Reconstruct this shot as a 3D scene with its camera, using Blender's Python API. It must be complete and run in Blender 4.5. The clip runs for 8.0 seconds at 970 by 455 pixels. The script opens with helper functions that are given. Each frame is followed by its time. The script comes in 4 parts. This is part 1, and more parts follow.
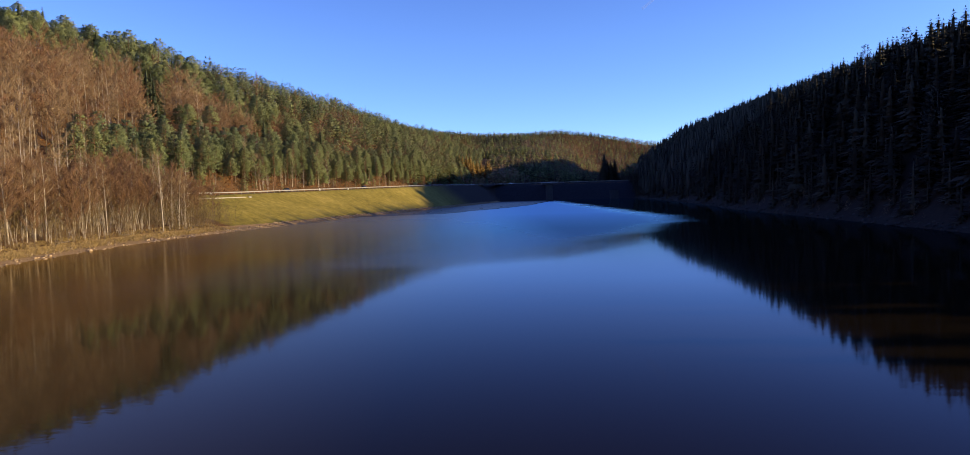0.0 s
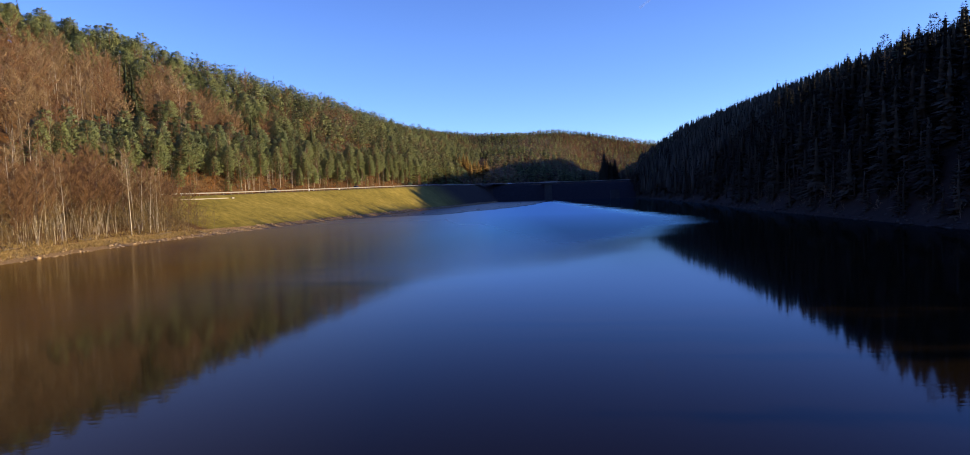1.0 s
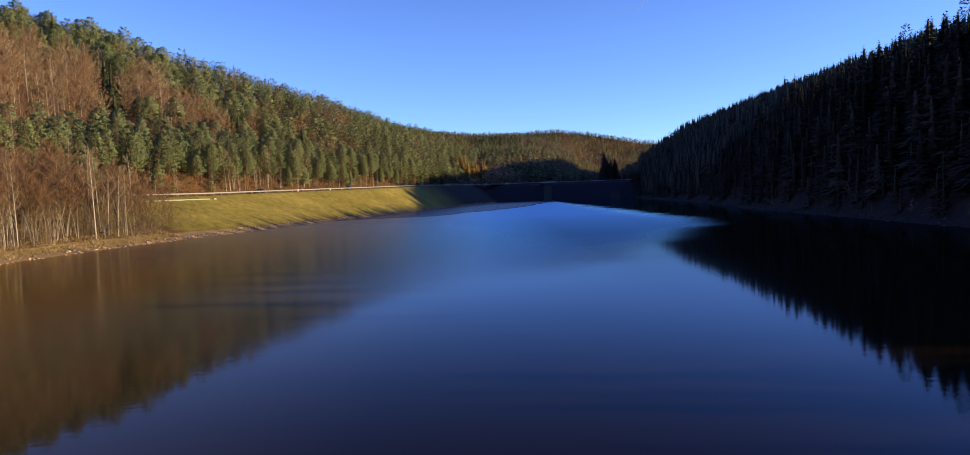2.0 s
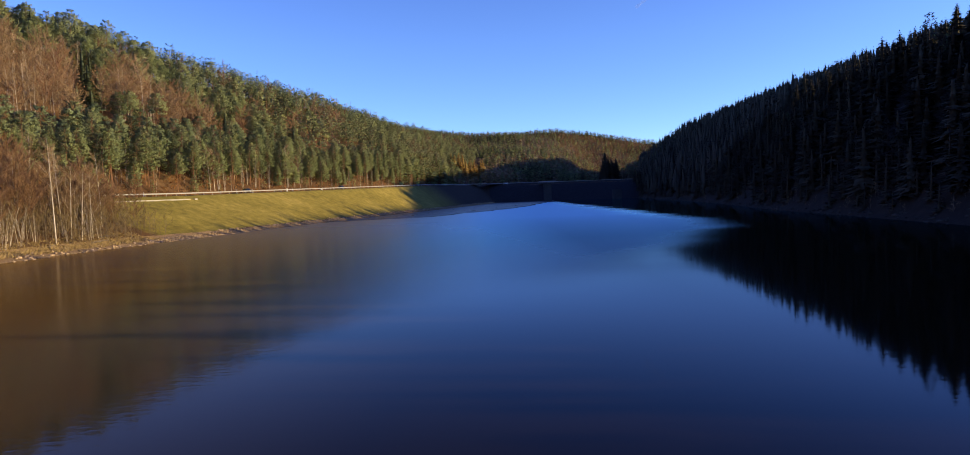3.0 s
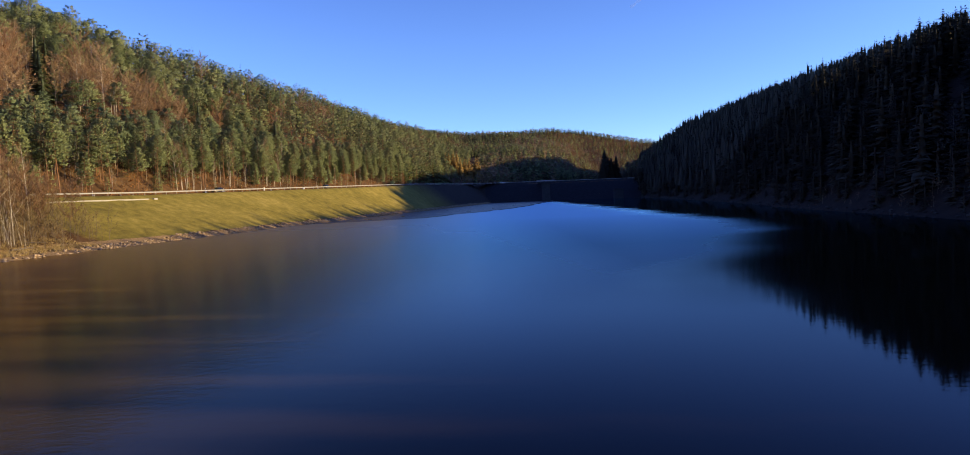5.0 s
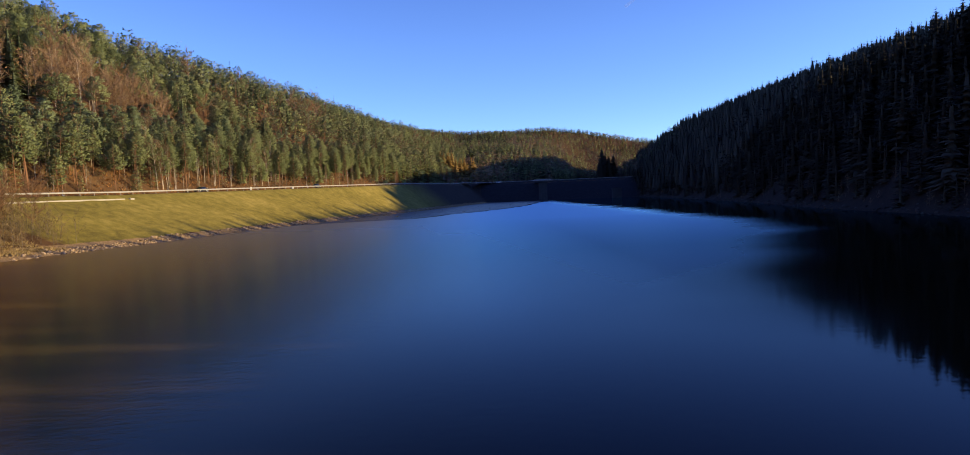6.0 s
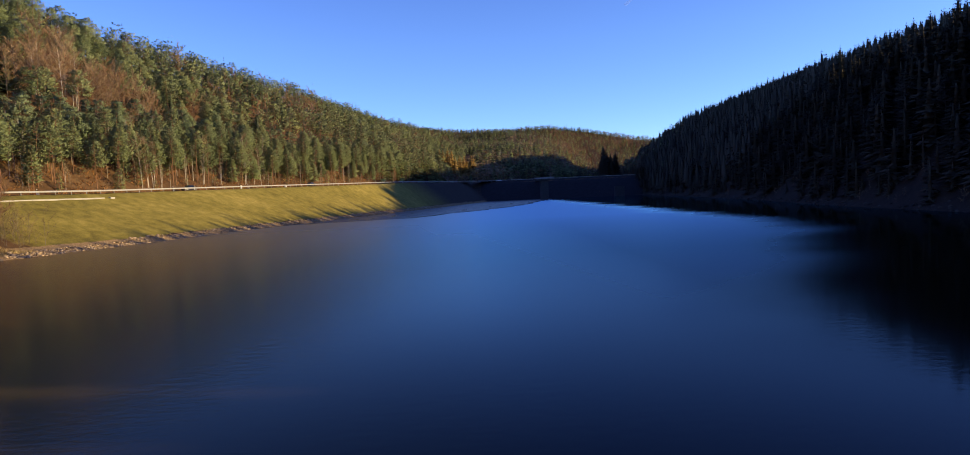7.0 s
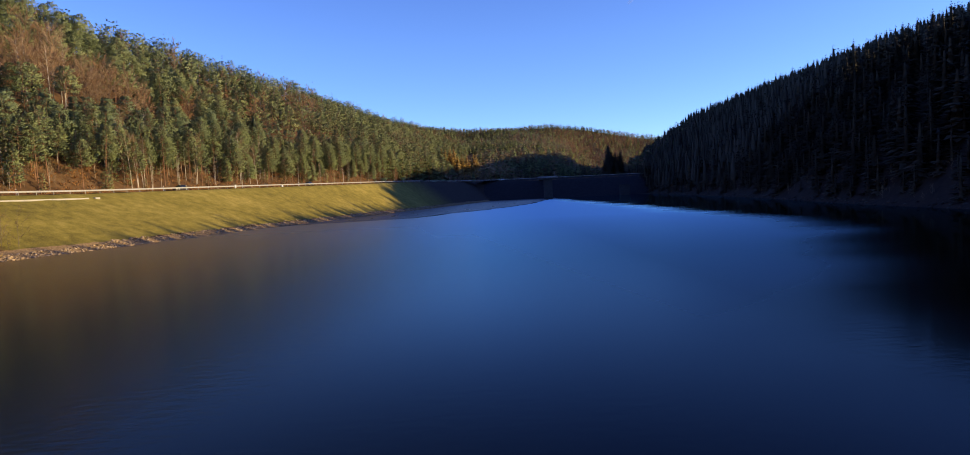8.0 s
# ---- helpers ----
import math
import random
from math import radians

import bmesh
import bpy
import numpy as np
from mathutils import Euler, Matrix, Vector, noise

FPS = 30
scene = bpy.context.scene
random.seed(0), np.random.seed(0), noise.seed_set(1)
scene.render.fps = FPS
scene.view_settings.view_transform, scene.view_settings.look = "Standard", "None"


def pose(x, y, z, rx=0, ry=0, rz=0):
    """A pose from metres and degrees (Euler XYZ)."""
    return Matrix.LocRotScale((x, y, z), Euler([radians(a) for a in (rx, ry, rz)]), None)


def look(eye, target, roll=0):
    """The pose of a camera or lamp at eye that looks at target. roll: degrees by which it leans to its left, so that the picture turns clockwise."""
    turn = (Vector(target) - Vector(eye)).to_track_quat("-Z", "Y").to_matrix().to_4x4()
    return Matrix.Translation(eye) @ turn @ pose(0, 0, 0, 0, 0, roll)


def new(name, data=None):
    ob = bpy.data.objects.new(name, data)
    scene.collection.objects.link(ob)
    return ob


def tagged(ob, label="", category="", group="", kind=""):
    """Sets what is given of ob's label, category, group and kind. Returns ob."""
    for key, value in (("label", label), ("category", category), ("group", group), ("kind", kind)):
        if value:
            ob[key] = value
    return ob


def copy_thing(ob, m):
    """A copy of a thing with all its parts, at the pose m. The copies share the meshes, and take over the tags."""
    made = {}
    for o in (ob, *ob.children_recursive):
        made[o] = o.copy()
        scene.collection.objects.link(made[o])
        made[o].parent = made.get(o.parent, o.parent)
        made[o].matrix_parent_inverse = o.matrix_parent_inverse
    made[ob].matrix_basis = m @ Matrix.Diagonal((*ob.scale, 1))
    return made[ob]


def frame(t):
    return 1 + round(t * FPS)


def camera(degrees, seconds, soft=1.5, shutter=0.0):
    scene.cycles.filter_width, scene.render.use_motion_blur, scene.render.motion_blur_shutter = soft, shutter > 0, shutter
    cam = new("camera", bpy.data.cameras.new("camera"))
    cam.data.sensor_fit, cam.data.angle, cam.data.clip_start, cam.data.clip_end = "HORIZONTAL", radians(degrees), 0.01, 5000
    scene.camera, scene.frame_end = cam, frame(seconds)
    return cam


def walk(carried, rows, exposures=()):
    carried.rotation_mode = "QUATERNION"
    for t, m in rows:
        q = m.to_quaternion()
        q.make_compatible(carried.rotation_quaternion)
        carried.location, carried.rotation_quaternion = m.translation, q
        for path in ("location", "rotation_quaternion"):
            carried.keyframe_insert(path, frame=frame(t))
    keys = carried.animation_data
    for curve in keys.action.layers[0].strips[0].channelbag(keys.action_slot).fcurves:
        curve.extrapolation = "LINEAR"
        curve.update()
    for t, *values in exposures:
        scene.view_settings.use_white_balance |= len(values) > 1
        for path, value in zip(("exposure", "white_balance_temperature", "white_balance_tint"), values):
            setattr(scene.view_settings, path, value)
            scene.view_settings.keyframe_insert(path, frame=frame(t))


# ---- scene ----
cam = camera(74.0, 8.0, soft=0.9)
ROWS = [
    (0.0, 0.02, 0.00, 8.536, -0.032, -3.198, 1.702),
    (0.5, 0.07, 6.27, 8.421, -0.156, -3.204, 1.810),
    (1.0, 0.13, 12.43, 8.324, -0.247, -3.173, 1.890),
    (1.5, 0.21, 18.38, 8.220, -0.347, -3.136, 1.945),
    (3.0, 0.50, 35.55, 7.932, -0.566, -3.110, 2.077),
    (3.5, 0.53, 41.00, 7.774, -0.646, -3.107, 2.105),
    (4.0, 0.47, 46.15, 7.606, -0.714, -3.078, 2.147),
    (4.5, 0.33, 51.09, 7.453, -0.831, -3.064, 2.181),
    (6.0, -0.32, 64.91, 7.078, -1.472, -3.093, 2.361),
    (6.5, -0.39, 69.15, 6.936, -1.583, -3.151, 2.422),
    (7.0, -0.29, 73.15, 6.816, -1.488, -3.188, 2.495),
    (7.5, -0.10, 76.79, 6.733, -1.248, -3.186, 2.581),
    (8.0, 0.07, 80.00, 6.660, -1.202, -3.217, 2.668),
]
walk(cam, [(t, pose(x, y, z, 90 + pitch, roll, yaw)) for t, x, y, z, yaw, pitch, roll in ROWS])

# ---- light: a low winter sun over the shaded hill, clear sky ----
SUN_HIGH, SUN_WAY = 14.35, (1.0, -0.12)
scene.view_settings.exposure = 0.894
sun = new("sun", bpy.data.lights.new("sun", "SUN"))
sun.data.energy, sun.data.angle, sun.data.color = 4.32, radians(0.53), (1.0, 0.76, 0.39)
to_sun = Vector((SUN_WAY[0], SUN_WAY[1], 0)).normalized() * math.cos(radians(SUN_HIGH)) + Vector((0, 0, math.sin(radians(SUN_HIGH))))
sun.matrix_world = look(to_sun * 400, (0, 0, 0))
world = bpy.data.worlds.new("world")
scene.world, world.use_nodes = world, True
sky = world.node_tree.nodes.new("ShaderNodeTexSky")
sky.sky_type, sky.sun_disc = "NISHITA", False
sky.sun_elevation, sky.sun_rotation = radians(SUN_HIGH), math.atan2(SUN_WAY[0], SUN_WAY[1])
sky.air_density, sky.dust_density, sky.ozone_density, sky.altitude = 1.0, 0.55, 3.0, 3000
tint = world.node_tree.nodes.new("ShaderNodeMix")
tint.data_type, tint.blend_type = "RGBA", "MULTIPLY"
tint.inputs[0].default_value, tint.inputs[7].default_value = 1.0, (0.69, 0.77, 1.07, 1)
world.node_tree.links.new(sky.outputs["Color"], tint.inputs[6])
# a deeper blue towards the zenith
way_up, split, climb, deep = (world.node_tree.nodes.new(k) for k in ("ShaderNodeTexCoord", "ShaderNodeSeparateXYZ", "ShaderNodeMapRange", "ShaderNodeMix"))
deep.data_type, deep.blend_type = "RGBA", "MULTIPLY"
climb.inputs["From Min"].default_value, climb.inputs["From Max"].default_value = 0.22, 0.75
deep.inputs[7].default_value = (0.62, 0.62, 1.10, 1)
world.node_tree.links.new(way_up.outputs["Generated"], split.inputs[0])
world.node_tree.links.new(split.outputs["Z"], climb.inputs["Value"])
world.node_tree.links.new(climb.outputs["Result"], deep.inputs[0])
world.node_tree.links.new(tint.outputs[2], deep.inputs[6])
world.node_tree.links.new(deep.outputs[2], world.node_tree.nodes["Background"].inputs["Color"])
world.node_tree.nodes["Background"].inputs["Strength"].default_value = 0.1454


# ---- materials ----
def nodes_of(name, rough=0.8, metal=0.0):
    m = bpy.data.materials.new(name)
    m.use_nodes = True
    b = m.node_tree.nodes["Principled BSDF"]
    b.inputs["Roughness"].default_value, b.inputs["Metallic"].default_value = rough, metal
    return m, m.node_tree, b


def place(tree, scale=(1, 1, 1), kind="Object"):
    co, mp = tree.nodes.new("ShaderNodeTexCoord"), tree.nodes.new("ShaderNodeMapping")
    mp.inputs["Scale"].default_value = scale
    tree.links.new(co.outputs[kind], mp.inputs["Vector"])
    return mp.outputs["Vector"]


def noise_of(tree, vec, scale, detail=4.0, rough=0.55):
    n = tree.nodes.new("ShaderNodeTexNoise")
    n.inputs["Scale"].default_value, n.inputs["Detail"].default_value, n.inputs["Roughness"].default_value = scale, detail, rough
    tree.links.new(vec, n.inputs["Vector"])
    return n.outputs["Fac"]


def ramp(tree, fac, stops):
    r = tree.nodes.new("ShaderNodeValToRGB")
    e = r.color_ramp.elements
    while len(e) < len(stops):
        e.new(0.5)
    for el, (at, c) in zip(e, stops):
        el.position, el.color = at, (*c, 1)
    tree.links.new(fac, r.inputs["Fac"])
    return r.outputs["Color"]


def maths(tree, op, a, b=None, clamp=False):
    n = tree.nodes.new("ShaderNodeMath")
    n.operation, n.use_clamp = op, clamp
    for i, v in enumerate((a, b)):
        if v is None:
            continue
        if isinstance(v, (int, float)):
            n.inputs[i].default_value = v
        else:
            tree.links.new(v, n.inputs[i])
    return n.outputs[0]


def eased(tree, f):
    """A ramp from 0 to 1 that starts and ends softly."""
    f = maths(tree, "MULTIPLY", f, 1.0, True)
    return maths(tree, "MULTIPLY", maths(tree, "MULTIPLY", f, f), maths(tree, "SUBTRACT", 3.0, maths(tree, "MULTIPLY", f, 2.0)))


def mixed(tree, fac, a, b):
    n = tree.nodes.new("ShaderNodeMix")
    n.data_type = "RGBA"
    for s, v in ((n.inputs[0], fac), (n.inputs[6], a), (n.inputs[7], b)):
        if isinstance(v, (int, float)):
            s.default_value = v
        elif isinstance(v, tuple):
            s.default_value = (*v, 1)
        else:
            tree.links.new(v, s)
    return n.outputs[2]


def bumped(tree, b, height, strength, distance):
    n = tree.nodes.new("ShaderNodeBump")
    n.inputs["Strength"].default_value, n.inputs["Distance"].default_value = strength, distance
    tree.links.new(height, n.inputs["Height"])
    tree.links.new(n.outputs["Normal"], b.inputs["Normal"])


def foliage(name, *hues, rough=0.75, soft=False, thin_leaf=True):
    """Needles, twigs or leaves: tone by tree (attribute or object) and by tuft."""
    m, tree, b = nodes_of(name, rough)
    at, ob, geo = tree.nodes.new("ShaderNodeAttribute"), tree.nodes.new("ShaderNodeObjectInfo"), tree.nodes.new("ShaderNodeNewGeometry")
    at.attribute_name = "tone"
    tone = maths(tree, "ADD", at.outputs["Fac"], maths(tree, "MULTIPLY", ob.outputs["Random"], 0.3))
    tone = maths(tree, "ADD", maths(tree, "MULTIPLY", tone, 0.88 if soft else 0.65), maths(tree, "MULTIPLY", geo.outputs["Random Per Island"], 0.12 if soft else 0.35), True)
    col = ramp(tree, tone, [(0.12 + 0.76 * i / (len(hues) - 1), h) for i, h in enumerate(hues)])
    tree.links.new(col, b.inputs["Base Color"])
    b.inputs["Specular IOR Level"].default_value = 0.2
    if soft:
        # crowded needles: rounded as a whole crown, some light passing through
        out, turn, both, unit = (tree.nodes.new(k) for k in ("ShaderNodeAttribute", "ShaderNodeVectorTransform", "ShaderNodeMix", "ShaderNodeVectorMath"))
        out.attribute_name, turn.vector_type, turn.convert_from, turn.convert_to = "out", "VECTOR", "OBJECT", "WORLD"
        both.data_type, unit.operation = "VECTOR", "NORMALIZE"
        both.inputs[0].default_value = 0.94
        tree.links.new(out.outputs["Vector"], turn.inputs[0])
        tree.links.new(geo.outputs["Normal"], both.inputs[4])
        tree.links.new(turn.outputs[0], both.inputs[5])
        tree.links.new(both.outputs[1], unit.inputs[0])
        tree.links.new(unit.outputs[0], b.inputs["Normal"])
        if not thin_leaf:
            b.inputs["Specular IOR Level"].default_value, both.inputs[0].default_value = 0.04, 0.96
            return m
        thin, mix = tree.nodes.new("ShaderNodeBsdfTranslucent"), tree.nodes.new("ShaderNodeAddShader")
        tree.links.new(mixed(tree, 0.35, (0.0, 0.0, 0.0), col), thin.inputs["Color"])
        tree.links.new(unit.outputs[0], thin.inputs["Normal"])
        tree.links.new(b.outputs[0], mix.inputs[0])
        tree.links.new(thin.outputs[0], mix.inputs[1])
        tree.links.new(mix.outputs[0], tree.nodes["Material Output"].inputs["Surface"])
    return m


def stuff_material(name, stops, scale, detail=5.0, rough=0.85, bump=0.4, depth=0.05, stretch=(1, 1, 1)):
    m, tree, b = nodes_of(name, rough)
    v = place(tree, stretch)
    big, fine = noise_of(tree, v, scale, detail), noise_of(tree, v, scale * 9, 3.0)
    f = maths(tree, "ADD", maths(tree, "MULTIPLY", big, 0.65), maths(tree, "MULTIPLY", fine, 0.35))
    tree.links.new(ramp(tree, f, stops), b.inputs["Base Color"])
    bumped(tree, b, fine, bump, depth)
    return m


PINE_BARK = stuff_material("pine_bark", [(0.3, (0.139, 0.065, 0.030)), (0.7, (0.296, 0.148, 0.070))], 1.2, stretch=(1, 1, 0.25))
DARK_BARK = stuff_material("dark_bark", [(0.3, (0.07, 0.05, 0.035)), (0.7, (0.17, 0.125, 0.09))], 1.2, stretch=(1, 1, 0.25))
GREY_BARK = stuff_material("grey_bark", [(0.3, (0.098, 0.074, 0.050)), (0.7, (0.215, 0.168, 0.115))], 1.2, stretch=(1, 1, 0.25))
BIRCH_BARK = stuff_material("birch_bark", [(0.36, (0.10, 0.08, 0.06)), (0.44, (0.42, 0.36, 0.28)), (0.7, (0.66, 0.59, 0.48))], 0.9, stretch=(0.6, 0.6, 2.2))
PINE_NEEDLES = foliage("pine_needles", (0.080, 0.104, 0.043), (0.142, 0.180, 0.074), (0.208, 0.244, 0.101), (0.238, 0.272, 0.117), soft=True)
YOUNG_NEEDLES = foliage("young_pine_needles", (0.076, 0.108, 0.053), (0.130, 0.176, 0.088), (0.194, 0.240, 0.118), soft=True)
FIR_NEEDLES = foliage("fir_needles", (0.034, 0.048, 0.026), (0.085, 0.102, 0.054), soft=True)
SPRUCE_NEEDLES = foliage("spruce_needles", (0.050, 0.046, 0.036), (0.098, 0.086, 0.062), soft=True, thin_leaf=False)
BEECH_TWIGS = foliage("beech_twigs", (0.132, 0.066, 0.033), (0.215, 0.110, 0.053), (0.190, 0.128, 0.069), (0.300, 0.205, 0.111))
# brown twigs greyed in colour for the haze on the far hills
HAZY_TWIGS = foliage("hazy_twigs", (0.110, 0.078, 0.052), (0.160, 0.120, 0.082), (0.225, 0.172, 0.120))
BIRCH_TWIGS = foliage("birch_twigs", (0.131, 0.080, 0.043), (0.209, 0.142, 0.071), (0.331, 0.226, 0.124))
ALDER_TWIGS = foliage("alder_twigs", (0.105, 0.056, 0.029), (0.172, 0.095, 0.048), (0.236, 0.146, 0.074))
BRUSH_TWIGS = foliage("brush_twigs", (0.085, 0.060, 0.023), (0.150, 0.105, 0.041), (0.235, 0.165, 0.070))
STRAW = foliage("dry_grass", (0.168, 0.111, 0.040), (0.275, 0.192, 0.077), (0.359, 0.266, 0.118))
LARCH_NEEDLES = foliage("larch_needles", (0.300, 0.180, 0.052), (0.450, 0.300, 0.100), soft=True)


def ground_material():
    """Leaf litter in the woods, grass on the embankment, bare stony soil at the water."""
    m, tree, b = nodes_of("woodland_soil", 0.95)
    v = place(tree)
    big, mid, fine = noise_of(tree, v, 0.05), noise_of(tree, v, 0.5, 6.0), noise_of(tree, v, 4.0, 5.0)
    f = maths(tree, "ADD", maths(tree, "MULTIPLY", big, 0.5), maths(tree, "MULTIPLY", mid, 0.5))
    litter = ramp(tree, f, [(0.3, (0.045, 0.026, 0.013)), (0.5, (0.098, 0.054, 0.024)), (0.7, (0.180, 0.106, 0.048))])
    grass = ramp(tree, maths(tree, "ADD", maths(tree, "MULTIPLY", big, 0.35), maths(tree, "ADD", maths(tree, "MULTIPLY", mid, 0.4), maths(tree, "MULTIPLY", fine, 0.25))),
                 [(0.34, (0.098, 0.080, 0.018)), (0.5, (0.195, 0.158, 0.030)), (0.66, (0.330, 0.256, 0.064))])
    shore = ramp(tree, fine, [(0.3, (0.130, 0.080, 0.033)), (0.5, (0.260, 0.170, 0.075)), (0.7, (0.380, 0.265, 0.130))])
    za, zb = tree.nodes.new("ShaderNodeAttribute"), tree.nodes.new("ShaderNodeAttribute")
    za.attribute_name, zb.attribute_name = "meadow", "bank"
    edge = maths(tree, "ADD", za.outputs["Fac"], maths(tree, "MULTIPLY", maths(tree, "SUBTRACT", mid, 0.5), 0.5))
    edge = maths(tree, "MULTIPLY", maths(tree, "SUBTRACT", edge, 0.42), 6.0, True)
    col = mixed(tree, edge, litter, grass)
    # dark floor: needle litter in the woods, painted shade on the dam-side bank
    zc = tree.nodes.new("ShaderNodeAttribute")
    zc.attribute_name = "needle_and_shade"
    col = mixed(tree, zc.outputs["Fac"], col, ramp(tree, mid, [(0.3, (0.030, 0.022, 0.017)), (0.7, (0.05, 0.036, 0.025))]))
    edge2 = maths(tree, "ADD", zb.outputs["Fac"], maths(tree, "MULTIPLY", maths(tree, "SUBTRACT", mid, 0.5), 0.7))
    edge2 = maths(tree, "MULTIPLY", maths(tree, "SUBTRACT", edge2, 0.42), 6.0, True)
    tree.links.new(mixed(tree, edge2, col, shore), b.inputs["Base Color"])
    bumped(tree, b, maths(tree, "ADD", mid, maths(tree, "MULTIPLY", fine, 0.5)), 0.6, 0.25)
    b.inputs["Specular IOR Level"].default_value = 0.1
    return m


def water_material():
    m = bpy.data.materials.new("lake_water")
    m.use_nodes = True
    tree = m.node_tree
    tree.nodes.remove(tree.nodes["Principled BSDF"])
    body, gloss, mix = tree.nodes.new("ShaderNodeBsdfDiffuse"), tree.nodes.new("ShaderNodeBsdfAnisotropic"), tree.nodes.new("ShaderNodeMixShader")
    face = tree.nodes.new("ShaderNodeLayerWeight")
    face.inputs["Blend"].default_value = 0.5
    mirror = maths(tree, "ADD", 0.010, maths(tree, "MULTIPLY", maths(tree, "POWER", face.outputs["Facing"], 6.7), 0.97), True)
    tree.links.new(body.outputs[0], mix.inputs[1])
    tree.links.new(gloss.outputs[0], mix.inputs[2])
    tree.links.new(mix.outputs[0], tree.nodes["Material Output"].inputs["Surface"])
    # wind: nearly calm by the start and under the shaded hill, ruffled farther along the lake
    sep = tree.nodes.new("ShaderNodeSeparateXYZ")
    tree.links.new(place(tree), sep.inputs[0])
    reach = noise_of(tree, place(tree, (0.010, 0.030, 1)), 1.0, 3.0)
    y0 = maths(tree, "ADD", maths(tree, "ADD", 64.0, maths(tree, "MULTIPLY", sep.outputs["X"], 0.9)), maths(tree, "MULTIPLY", maths(tree, "MAXIMUM", sep.outputs["X"], 0.0), 0.4))
    wind = maths(tree, "ADD", maths(tree, "MULTIPLY", maths(tree, "SUBTRACT", sep.outputs["Y"], y0), 1 / 34.0), maths(tree, "MULTIPLY", maths(tree, "SUBTRACT", reach, 0.5), 0.9))
    streak = noise_of(tree, place(tree, (0.004, 0.05, 1)), 1.0, 3.0)
    edge = maths(tree, "MINIMUM", maths(tree, "ADD", maths(tree, "MULTIPLY", maths(tree, "SUBTRACT", sep.outputs["Y"], 108.0), 0.45), 32.0), 60.0)
    edge = maths(tree, "MAXIMUM", edge, 31.0)
    edge = maths(tree, "ADD", edge, maths(tree, "MULTIPLY", maths(tree, "SUBTRACT", streak, 0.62), 20.0))
    lee = maths(tree, "MULTIPLY", maths(tree, "SUBTRACT", edge, sep.outputs["X"]), 1 / 17.0, True)
    bank_lee = maths(tree, "MULTIPLY", maths(tree, "ADD", maths(tree, "SUBTRACT", sep.outputs["X"], maths(tree, "MULTIPLY", sep.outputs["Y"], 0.10)), 84.0), 1 / 60.0, True)
    bank_lee = maths(tree, "MAXIMUM", bank_lee, maths(tree, "MULTIPLY", maths(tree, "MULTIPLY", maths(tree, "SUBTRACT", sep.outputs["Y"], 72.0), 1 / 30.0, True), 0.85))
    wind = maths(tree, "MULTIPLY", maths(tree, "MULTIPLY", eased(tree, wind), lee), bank_lee)
    # reflection painted dimmer by place towards the right bank, whatever the wind
    mirror_dim = maths(tree, "MULTIPLY", maths(tree, "MULTIPLY", maths(tree, "SUBTRACT", sep.outputs["Y"], 60.0), 1 / 40.0, True), maths(tree, "MULTIPLY", maths(tree, "SUBTRACT", 230.0, sep.outputs["Y"]), 1 / 90.0, True))
    mirror_dim = maths(tree, "MULTIPLY", mirror_dim, maths(tree, "MULTIPLY", maths(tree, "SUBTRACT", sep.outputs["X"], 0.0), 1 / 16.0, True))
    tree.links.new(maths(tree, "MULTIPLY", mirror, maths(tree, "SUBTRACT", 1.0, maths(tree, "MULTIPLY", mirror_dim, 0.45))), mix.inputs[0])
    open_water = maths(tree, "MULTIPLY", maths(tree, "SUBTRACT", sep.outputs["Y"], 95.0), 1 / 130.0, True)
    rough = maths(tree, "ADD", maths(tree, "MULTIPLY", wind, maths(tree, "ADD", 0.13, maths(tree, "MULTIPLY", maths(tree, "MULTIPLY", sep.outputs["X"], 1 / 18.0, True), 0.13))), maths(tree, "MULTIPLY", maths(tree, "MULTIPLY", maths(tree, "MULTIPLY", open_water, lee), bank_lee), 0.15))
    tree.links.new(maths(tree, "ADD", 0.045, rough), gloss.inputs["Roughness"])
    # murky brown to the left, partly in place of the sunlit hillside's reflection
    lake_ramp = eased(tree, maths(tree, "MULTIPLY", maths(tree, "SUBTRACT", sep.outputs["Y"], 50.0), 1 / 50.0))
    left_brown = maths(tree, "MULTIPLY", maths(tree, "SUBTRACT", maths(tree, "SUBTRACT", maths(tree, "MULTIPLY", lake_ramp, 8.0), 4.0), sep.outputs["X"]), 1 / 36.0, True)
    tree.links.new(ramp(tree, left_brown, [(0.0, (0.009, 0.0062, 0.0026)), (0.5, (0.045, 0.032, 0.011)), (1.0, (0.066, 0.045, 0.013))]), body.inputs["Color"])
    # reflections tinted by place: painted warm to the left, bluer in the middle
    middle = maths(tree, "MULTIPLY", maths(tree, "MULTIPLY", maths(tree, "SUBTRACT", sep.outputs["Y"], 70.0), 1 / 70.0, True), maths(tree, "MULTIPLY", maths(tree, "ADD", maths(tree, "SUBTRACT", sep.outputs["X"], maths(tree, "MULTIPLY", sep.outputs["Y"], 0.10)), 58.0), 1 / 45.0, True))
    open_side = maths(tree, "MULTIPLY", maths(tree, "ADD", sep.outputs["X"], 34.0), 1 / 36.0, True)
